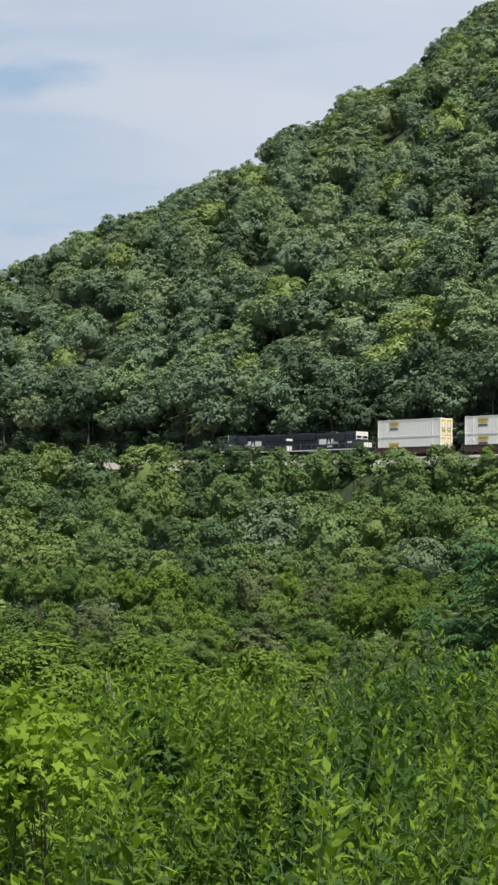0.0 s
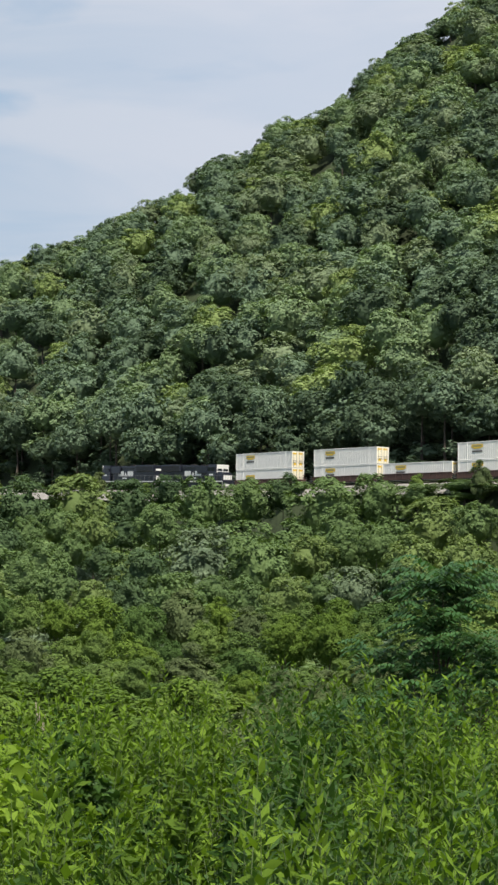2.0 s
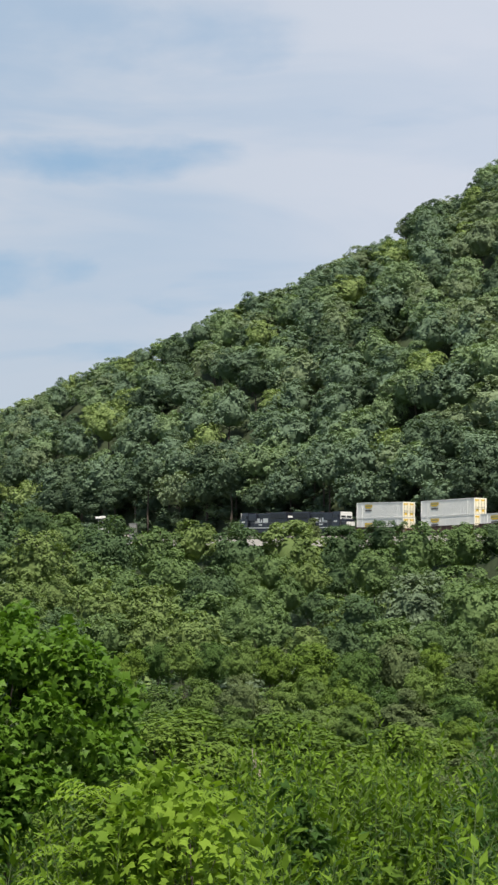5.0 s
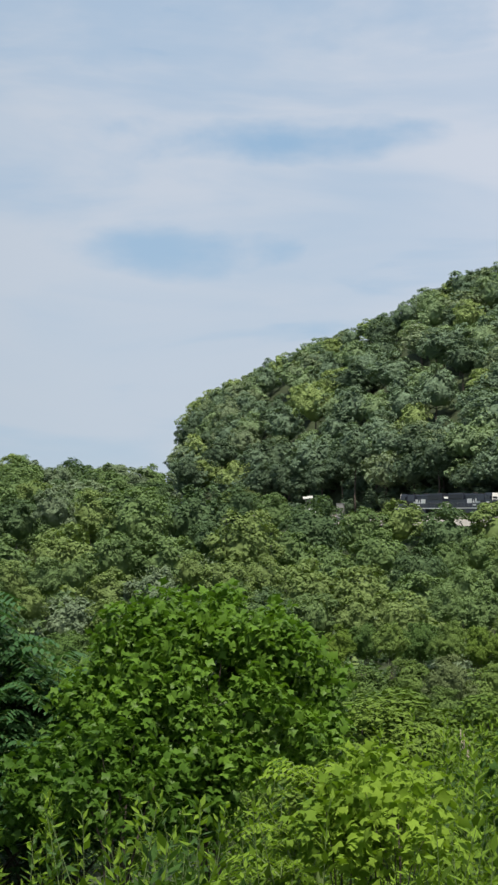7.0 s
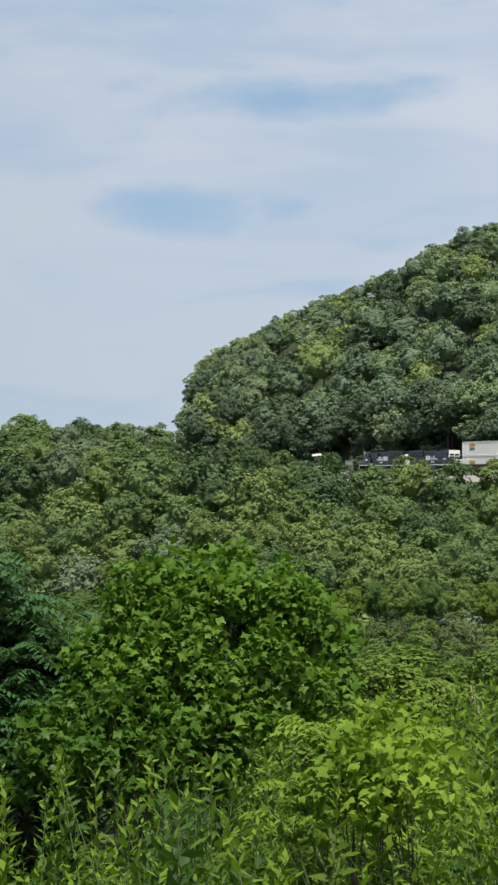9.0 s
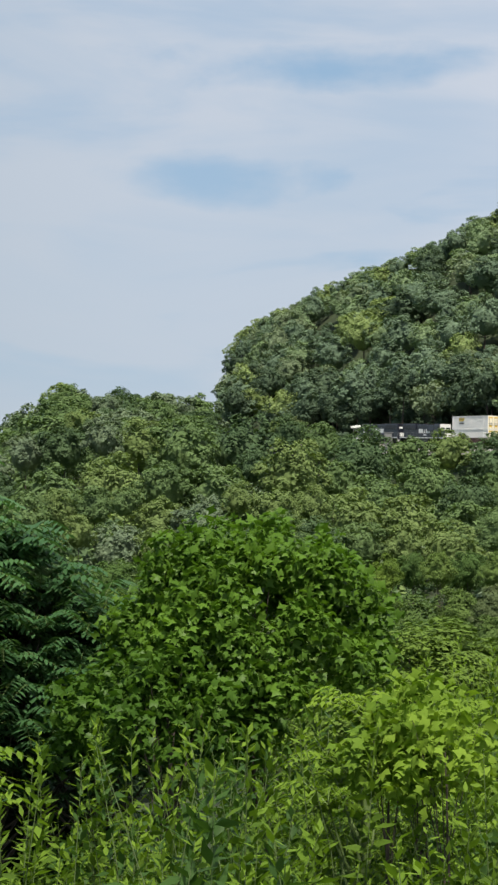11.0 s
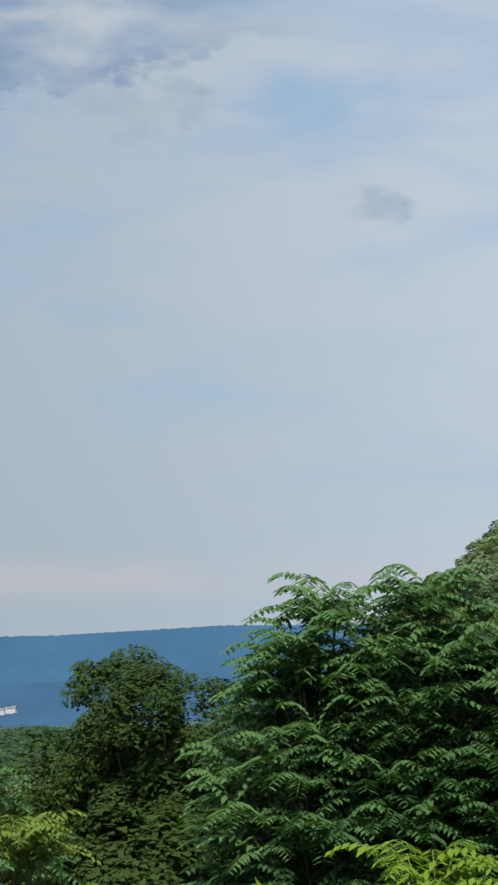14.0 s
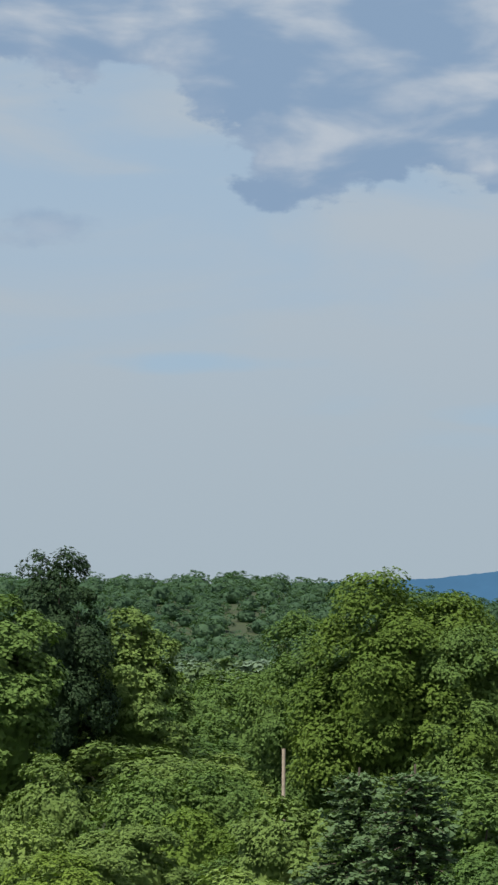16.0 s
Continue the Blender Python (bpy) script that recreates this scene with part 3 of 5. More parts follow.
def tree_kinds():
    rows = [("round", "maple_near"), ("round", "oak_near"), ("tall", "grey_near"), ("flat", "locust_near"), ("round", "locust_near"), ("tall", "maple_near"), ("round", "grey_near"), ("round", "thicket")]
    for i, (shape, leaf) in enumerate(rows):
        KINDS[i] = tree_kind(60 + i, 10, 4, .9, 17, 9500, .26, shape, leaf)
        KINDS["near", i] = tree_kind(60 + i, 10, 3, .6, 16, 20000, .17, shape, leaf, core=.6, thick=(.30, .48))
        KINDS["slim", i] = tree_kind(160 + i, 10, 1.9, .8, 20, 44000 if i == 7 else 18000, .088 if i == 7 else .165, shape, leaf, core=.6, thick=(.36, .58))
    for i, leaf in enumerate(("maple_near", "oak_near", "oak_near", "olive")):
        KINDS["big", i] = tree_kind(110 + i, 10, 3, .8, 26, 60000, .115, ("round", "round", "tall", "round")[i], leaf, core=.62, thick=(.30, .52))
    KINDS["deep"] = tree_kind(91, 10, 2.2, .8, 22, 26000, .13, "round", "deep", core=.6, thick=(.36, .58))
    KINDS["rust"] = tree_kind(90, 10, 4, .8, 18, 14000, .21, "round", "rust")


KIND_LABEL = {0: "round green maple-like tree in the valley", 1: "dark green oak-like tree in the valley", 2: "upright grey-green tree in the valley",
              3: "flat-topped light green locust tree", 4: "round yellowish-green locust tree", 5: "upright bright green tree in the valley",
              6: "round grey-green tree with pale leaves"}


def build_near_valley_trees():
    rng = np.random.default_rng(13)
    for k in range(4):
        for a2, d2, top, rad in valley_row(k, rng):
            x, y = spot(a2, d2)
            m = int(rng.choice(7, p=(.24, .2, .08, .12, .14, .16, .06)))
            stand_tree(("near", m) if k < 2 else m, x, y, max(3.0, (top - ground_height(x, y)) * 1.06), rad, rng.uniform(0, 6.28), KIND_LABEL[m], "trees of the valley")
    # a few smaller ones close behind the weeds
    for i in range(26):
        a2, d2 = rng.uniform(-8, 17), rng.uniform(40, 80)
        x, y = spot(a2, d2)
        m = int(rng.choice(7))
        top = d2 * math.tan(radians(canopy_el(a2, 80) + rng.uniform(-.3, .5))) + EYE.z
        stand_tree(("near", m), x, y, max(3.0, top - ground_height(x, y)), d2 * math.tan(radians(rng.uniform(.9, 1.5))), rng.uniform(0, 6.28), KIND_LABEL[m], "trees of the valley")


def build_left_trees():
    """Woods round the road and the hump of trees at the end of the pan."""
    rng = np.random.default_rng(14)
    mats = [LEAF["dark"], LEAF["oak"], LEAF["valley_dark"], LEAF["oak"], LEAF["pine"]]
    places = []
    for D in np.arange(200, 470, 9):
        for az in np.arange(37, 61, 8.5 / D * 57.3):
            d2, a2 = D + rng.uniform(-4, 4), az + rng.uniform(-4, 4) / D * 57.3
            x, y = spot(a2, d2)
            if near_road(x, y, 8) or (a2 < 46.8 and d2 < 300 and a2 > 44.0):
                continue
            places.append((x, y, ground_height(x, y) - .4, rng.uniform(8, 13) * (.25 if 46.3 < a2 < 48 and d2 < 340 else 1), rng.uniform(3.6, 5.6), rng.choice(5, p=(.36, .42, .06, .06, .10))))
    plant_woods("roadside_woods", "green woods on the valley floor about the road", places, wood_variants(range(70, 78), 1200, .56, 12, .5), mats, rng)
    places = []
    for D in np.arange(480, 1000, 18):
        for az in np.arange(36 if D > 760 else 24, 65, 13 / D * 57.3):
            d2, a2 = D + rng.uniform(-8, 8), az + rng.uniform(-6, 6) / D * 57.3
            x, y = spot(a2, d2)
            places.append((x, y, ground_height(x, y) - (4 if a2 > 37 else 6), rng.uniform(10, 13), rng.uniform(4.8, 7), 0 if d2 > 700 else 1))
    for D in np.arange(1010, 1400, 25):
        for az in np.arange(36.5, 65, 18 / D * 57.3):
            d2, a2 = D + rng.uniform(-9, 9), az + rng.uniform(-8, 8) / D * 57.3
            x, y = spot(a2, d2)
            places.append((x, y, ground_height(x, y) - 5, rng.uniform(13, 17), rng.uniform(7, 10), 0))
    for D in np.arange(790, 1080, 24):
        for az in np.arange(23, 36, 16 / D * 57.3):
            d2, a2 = D + rng.uniform(-9, 9), az + rng.uniform(-8, 8) / D * 57.3
            x, y = spot(a2, d2)
            places.append((x, y, ground_height(x, y) - 1, rng.uniform(3, 6), rng.uniform(6, 9), 0))
    for D in np.arange(1090, 1850, 60):
        for az in np.arange(23, 30.9, 22 / D * 57.3):
            d2, a2 = D + rng.uniform(-20, 20), az + rng.uniform(-10, 10) / D * 57.3
            x, y = spot(a2, d2)
            places.append((x, y, ground_height(x, y) - 1, rng.uniform(4, 8), rng.uniform(9, 14), 0))
    for D in np.arange(1850, 2150, 60):
        for az in np.arange(24, 39, 22 / D * 57.3):
            d2, a2 = D + rng.uniform(-20, 20), az + rng.uniform(-10, 10) / D * 57.3
            x, y = spot(a2, d2)
            places.append((x, y, ground_height(x, y) - 1, rng.uniform(8, 15), rng.uniform(10, 16), 0))
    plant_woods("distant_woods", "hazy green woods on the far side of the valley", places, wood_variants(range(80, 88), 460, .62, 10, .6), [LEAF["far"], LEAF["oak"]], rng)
    for D in (*range(54, 108, 7), *range(110, 200, 9)):
        for az in np.arange(46.5, 62, (5.2 if D < 108 else 7.4) / D * 57.3):
            d2, a2 = D + rng.uniform(-3, 3), az + rng.uniform(-2.4, 2.4) / D * 57.3
            x, y = spot(a2, d2)
            if near_road(x, y, 8) or a2 < 46.5 + 40 / d2 or (abs(a2 - 51) < 3.4 and 98 < d2 < 118):
                continue
            g = ground_height(x, y)
            el = float(np.interp(d2, (52, 80, 120, 160, 200), (-5.0, -3.0, -1.5, -.2, .9)))
            if a2 < 48.6:
                el = min(el, -3.3)
            h = min(13, max(1.6 if a2 < 48.6 else 4, d2 * math.tan(radians(el)) + EYE.z - g + rng.uniform(-1.3, .5)))
            k = int(rng.choice(7, p=(.28, .38, .04, .04, .06, .18, .02)))
            stand_tree(('near', k) if d2 < 82 else k, x, y, h, rng.uniform(1.9, 3.1) if d2 < 108 else rng.uniform(3.2, 4.8), rng.uniform(0, 6.28), KIND_LABEL[k], "trees of the valley")


# ---- road ----
ROAD = ((44.4, 110), (45.1, 150), (45.75, 205), (46.25, 250), (46.65, 285), (47.2, 304), (48.4, 318), (50, 322))
ROAD_XY = [spot(a, d) for a, d in ROAD]


def near_road(x, y, gap):
    best = 1e9
    for (ax, ay), (bx, by) in zip(ROAD_XY, ROAD_XY[1:]):
        dx, dy = bx - ax, by - ay
        k = max(0, min(1, ((x - ax) * dx + (y - ay) * dy) / (dx * dx + dy * dy)))
        best = min(best, math.hypot(x - ax - k * dx, y - ay - k * dy))
    return best < gap


tree_kinds()
build_hill_woods()
build_far_valley_woods()
build_near_valley_trees()
build_left_trees()

# ---- distance ----


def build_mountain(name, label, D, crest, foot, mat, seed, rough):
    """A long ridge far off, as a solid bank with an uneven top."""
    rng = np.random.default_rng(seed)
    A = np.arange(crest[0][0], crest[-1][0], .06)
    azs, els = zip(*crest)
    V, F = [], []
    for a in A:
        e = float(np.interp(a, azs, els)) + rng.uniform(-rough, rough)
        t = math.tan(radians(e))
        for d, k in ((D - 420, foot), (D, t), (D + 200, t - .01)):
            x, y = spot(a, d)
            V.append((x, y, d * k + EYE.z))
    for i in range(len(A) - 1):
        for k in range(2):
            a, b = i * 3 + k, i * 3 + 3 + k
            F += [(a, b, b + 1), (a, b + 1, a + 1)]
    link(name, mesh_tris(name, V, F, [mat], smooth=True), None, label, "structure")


# haze is in the backdrop colours, which glow and take no light
build_mountain("backdrop_mountain", "long mountain ridge far across the valley, blue from painted haze", 4500,
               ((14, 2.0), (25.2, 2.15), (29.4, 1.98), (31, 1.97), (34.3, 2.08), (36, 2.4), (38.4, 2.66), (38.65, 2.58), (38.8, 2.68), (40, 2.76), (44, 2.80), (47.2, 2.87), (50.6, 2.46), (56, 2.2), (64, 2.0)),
               -.02, backdrop_material("hazed_blue_distance", (0.064, 0.158, 0.275), .004), 3, .012)
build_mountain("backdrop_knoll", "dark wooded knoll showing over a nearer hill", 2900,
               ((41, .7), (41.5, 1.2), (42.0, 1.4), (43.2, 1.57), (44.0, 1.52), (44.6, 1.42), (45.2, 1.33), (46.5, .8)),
               -.02, backdrop_material("hazed_knoll_green", (0.055, 0.125, 0.15), .02), 6, .03)
build_mountain("backdrop_foothills", "lower wooded foothills across the valley, dark blue from painted haze", 3600,
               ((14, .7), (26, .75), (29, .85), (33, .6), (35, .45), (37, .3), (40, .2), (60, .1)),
               -.02, backdrop_material("hazed_blue_foothills", (0.06, 0.14, 0.245), .006), 4, .02)
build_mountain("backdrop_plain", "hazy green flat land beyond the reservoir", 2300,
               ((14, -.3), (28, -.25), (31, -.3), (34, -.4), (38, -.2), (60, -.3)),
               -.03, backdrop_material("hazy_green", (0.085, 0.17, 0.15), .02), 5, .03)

# ---- foreground weeds ----


def build_weeds():
    rng = np.random.default_rng(21)
    heap = Heap()
    wide = LANCE[0] * np.array([1, 1.15, 1]), LANCE[1]
    for i in range(4900):
        az = rng.uniform(-9, 24)
        D = math.sqrt(rng.uniform(10.5 ** 2, 33 ** 2))
        if az > 8 and D > 30 - (az - 8) * 1.1:
            continue
        x, y = spot(az, D)
        g = ground_height(x, y)
        patch = noise.noise(Vector((x * .85, y * .85, 0)))
        fine = noise.noise(Vector((x * 1.7, y * 1.7, 5)))
        if patch + .5 * fine < -.09:
            continue
        h = rng.uniform(.75, 1.35) * (1.05 + 1.35 * patch + .4 * fine)
        if rng.uniform() < .08:
            h *= 1.4
        if -2.6 < az < -.5 and 21 < D < 29.5:
            h *= .45
        h = min(max(.35, h), 2.2)
        lean = rng.normal(size=2) * .14
        V, F = tube([(x, y, g), (x + lean[0] * h * .4, y + lean[1] * h * .4, g + h * .6), (x + lean[0] * h, y + lean[1] * h, g + h)], [.006, .005, .002], 3)
        heap.add(V, F, 2)
        k = int(16 + 16 * h)
        u = np.linspace(.22, 1.0, k)
        ang = np.arange(k) * 2.4 + rng.uniform(0, 6)
        off = .10 * rng.uniform(0, 1, k) * (1 - u * .9)
        P = np.stack([x + lean[0] * h * u + np.cos(ang) * off, y + lean[1] * h * u + np.sin(ang) * off, g + h * u], 1)
        up = rng.uniform(-.25, .9, (k, 1)) + .7 * u[:, None] ** 3
        along = np.stack([np.cos(ang), np.sin(ang), np.zeros(k)], 1) + np.array([0, 0, 1]) * up
        nrm = np.stack([-np.cos(ang), -np.sin(ang), np.zeros(k)], 1) * up + np.array([0, 0, .75]) + rng.normal(size=(k, 3)) * .4
        X, Y, Z = frames_from(nrm, rng, along)
        kind = rng.uniform(.8, 1.3)
        tint = noise.noise(Vector((x * .6, y * .6, 11))) + rng.normal() * .16
        # the hollow's shade is put in by forcing the dark leaf slot
        if -2.7 < az < .4 and 17 < D < 30:
            tint = -1.0
        body = 3 if tint < -.14 else 1 if tint > .3 else 0
        size = rng.uniform(.10, .165, k) * kind * (1.1 - .5 * u ** 4)
        V, F = spread(*wide, P, X, Y, Z, size)
        heap.add(V, F, np.where(np.repeat(u, 2) > (.84 if body != 3 else .95), 1, body))
    link("weeds", heap.mesh("weeds", [LEAF["weed"], LEAF["weed_tip"], STEM, LEAF["shade"]]), None, "tall leafy bright green weeds before the valley", "stuff", "weeds")


build_weeds()


def broadleaf_tree(name, label, az, D, top_el, radius, base_el, leaves, size, leaf, seed, shape="round", lobes=12, flake=BROAD, droop=-.25, stem=.035, thick=(.27, .43)):
    """A sapling whose single leaves show."""
    rng = np.random.default_rng(seed)
    x, y = spot(az, D)
    g = ground_height(x, y)
    H = D * math.tan(radians(top_el)) + EYE.z - g
    base = max(.3, D * math.tan(radians(base_el)) + EYE.z - g)
    root = new(name)
    root.location = (x, y, g)
    tagged(root, label, "tree")
    C, r = crown_lobes(rng, H, radius, base, lobes, shape, thick)
    pick = rng.choice(len(C), leaves, p=r ** 2 / (r ** 2).sum())
    d = rng.normal(size=(leaves, 3))
    d[:, 2] += .25
    d = unit(d)
    P = C[pick] + d * (r[pick] * rng.uniform(.35, 1.08, leaves))[:, None]
    N = d * .5 + np.array([0, 0, .55]) + rng.normal(size=d.shape) * .62
    X, Y, Z = frames_from(N, rng, d + rng.normal(size=d.shape) * .5 + np.array([0, 0, droop]))
    V, F = spread(*flake, P, X, Y, Z, size * rng.uniform(.6, 1.3, leaves))
    heap = Heap()
    heap.add(V, F)
    link("crown", heap.mesh("crown", [LEAF[leaf]]), root)
    wood = trunk_tubes(rng, H, base, C, stem)
    first = 0
    for j, (V, F) in enumerate(zip(wood.V, wood.F)):
        link("branch" if j else "trunk", mesh_tris("branch" if j else "trunk", V, F - first, [BARK]), root)
        first += len(V)
    return root


def pinnate_tree(name, label, az, D, top_el, radius, base_el, fronds, length, leaf, seed, pairs=11, stem=.05):
    """A tree of long feather-like leaves: each frond a bent stalk with leaflets in pairs."""
    rng = np.random.default_rng(seed)
    x, y = spot(az, D)
    g = ground_height(x, y)
    H = D * math.tan(radians(top_el)) + EYE.z - g
    base = max(.3, D * math.tan(radians(base_el)) + EYE.z - g)
    root = new(name)
    root.location = (x, y, g)
    tagged(root, label, "tree")
    heap = Heap()
    tops = []
    for i in range(max(9, fronds // 10)):
        a = i * 2.4 + rng.uniform(-.4, .4)
        u = rng.uniform(0, 1)
        u = u * .06 if i < 4 else u
        q = radius * math.sqrt(u) * .8
        h = H - (H - base) * min(1.0, .8 * u ** 1.2 + rng.uniform(0, .35) * (i > 3)) - length * .62
        tops.append((q * math.cos(a), q * math.sin(a), h))
    for c in tops:
        n = max(6, fronds // len(tops))
        for j in range(n):
            b = j * 2.4 + rng.uniform(-.4, .4)
            out = np.array([math.cos(b), math.sin(b), 0])
            rise = rng.uniform(.35, 1.5)
            L = length * rng.uniform(.65, 1.1)
            t = np.linspace(0, 1, pairs)
            Q = np.array(c)[None] + (out[None] * t[:, None] * (.9 - .15 * rise) + np.array([0, 0, 1])[None] * (rise * t - (.35 + .42 * rise) * t * t)[:, None]) * L
            heap.add(*tube([Q[0], Q[pairs // 2], Q[-1]], [.006, .004, .002], 3), 1)
            side = np.array([-out[1], out[0], 0])
            for sgn in (-1, 1):
                along = side[None] * sgn + out[None] * .35 + np.array([0, 0, -.35])[None] + rng.normal(size=(pairs, 3)) * .08
                N = np.array([0, 0, 1])[None] + side[None] * sgn * .3 + rng.normal(size=(pairs, 3)) * .1
                X, Y, Z = frames_from(N, rng, along)
                S = L * .21 * (1 - .5 * np.abs(t - .35)) * rng.uniform(.9, 1.1, pairs)
                V, F = spread(LANCE[0] * np.array([1, 1.15, 1]), LANCE[1], Q, X, Y, Z, S)
                heap.add(V, F, 0)
    link("crown", heap.mesh("crown", [LEAF[leaf], STEM]), root)
    wood = Heap()
    for c in tops:
        e = Vector(c)
        s = Vector((0, 0, max(.15, e.z * rng.uniform(.45, .7))))
        wood.add(*tube([s, s.lerp(e, .55) + Vector((0, 0, -.05)), e], [.018, .012, .006], 4))
    wood.add(*tube([(0, 0, -.3), (0, 0, base + (H - base) * .3), (.02, 0, base + (H - base) * .62)], [stem, stem * .7, .008], 6))
    link("trunk", wood.mesh("trunk", [STEM if leaf == "weed_tip" else BARK]), root)
    return root



# ---- railway ----
BALLAST = plain("ballast_stone", (0.26, 0.245, 0.225), 0.95, grain=1.4, vary=0.3, bump=0.7)
RAIL_STEEL = plain("rail_steel", (0.16, 0.12, 0.10), 0.5, 0.7, 6, 0.3)
TIE_WOOD = plain("tie_wood", (0.10, 0.075, 0.055), 0.9, 0, 8, 0.4)
# black tinted faintly blue: the sky's reflection is put into the base colour
BLACK_PAINT = plain("black_paint", (0.017, 0.020, 0.032), 0.34, 0, 3, 0.35, coat=0.2)
WHITE_PAINT = plain("white_paint", (0.78, 0.78, 0.76), 0.5, 0, 5, 0.08)
GREY_STEEL = plain("grey_steel", (0.22, 0.22, 0.22), 0.6, 0.3, 5, 0.3)
DARK_STEEL = plain("dark_steel", (0.03, 0.028, 0.027), 0.65, 0.3, 6, 0.4)
CAR_BROWN = plain("brown_car_paint", (0.085, 0.045, 0.038), 0.75, 0, 2.5, 0.35)
BOX_WHITE = plain("container_white", (0.80, 0.79, 0.77), 0.55, 0, 1.6, 0.07)
# rear doors: warm sunlight on the container ends is put into this cream
DOOR_SUN_CREAM = plain("container_door_sun_cream", (0.80, 0.74, 0.58), 0.5, 0, 2.0, 0.10)
LABEL_YELLOW = plain("label_yellow", (0.72, 0.50, 0.06), 0.5, 0, 4, 0.1)
LABEL_DARK = plain("label_dark", (0.10, 0.09, 0.085), 0.6, 0, 5, 0.2)
LABEL_GREY = plain("label_grey", (0.36, 0.31, 0.14), 0.6, 0, 5, 0.2)
GLASS_DARK = plain("dark_window_glass", (0.02, 0.025, 0.03), 0.08, 0, 5, 0.1)


def box_bm(bm, x0, x1, y0, y1, z0, z1, bevel=0.0):
    made = bmesh.ops.create_cube(bm, size=1.0)["verts"]
    for v in made:
        v.co = Vector(((x0 + x1) / 2 + v.co.x * (x1 - x0), (y0 + y1) / 2 + v.co.y * (y1 - y0), (z0 + z1) / 2 + v.co.z * (z1 - z0)))
    if bevel:
        edges = list({e for v in made for e in v.link_edges})
        bmesh.ops.bevel(bm, geom=edges, offset=bevel, segments=2, affect="EDGES", profile=.6)
    return made


def cyl_bm(bm, p, axis, r, length, sides=16):
    d = Vector(axis).normalized()
    m = Matrix.Translation(p) @ d.to_track_quat("Z", "Y").to_matrix().to_4x4()
    return bmesh.ops.create_cone(bm, cap_ends=True, segments=sides, radius1=r, radius2=r, depth=length, matrix=m)["verts"]


def mesh_bm(name, bm, mat):
    me = bpy.data.meshes.new(name)
    bm.to_mesh(me)
    bm.free()
    me.materials.append(mat)
    return me


def part(name, bm, mat, parent, label=""):
    """Links a bmesh as one mesh object under a thing or a part."""
    return link(name, mesh_bm(name, bm, mat), parent, label)


def boxes(*rows, bevel=0.0):
    bm = bmesh.new()
    for r in rows:
        box_bm(bm, *r, bevel=bevel)
    return bm


def parts_each(name, rows, mat, parent, bevel=0.0):
    """One part for each box."""
    for r in rows:
        part(name, boxes(r, bevel=bevel), mat, parent)


def truck(parent, x, axles, spacing):
    """A bogie: side frames and wheel sets."""
    half = spacing * (axles - 1) / 2
    bm = boxes((x - half - .5, x + half + .5, -1.12, -.96, .42, .80), (x - half - .5, x + half + .5, .96, 1.12, .42, .80), (x - .35, x + .35, -1, 1, .4, .75), bevel=.04)
    tk = part("truck", bm, DARK_STEEL, parent, "dark steel bogie")
    for i in range(axles):
        bm = bmesh.new()
        for y in (-.76, .76):
            cyl_bm(bm, (x - half + i * spacing, y, .47), (0, 1, 0), .46, .13, 20)
        cyl_bm(bm, (x - half + i * spacing, 0, .47), (0, 1, 0), .09, 1.5, 8)
        part("wheel_set", bm, DARK_STEEL, tk)


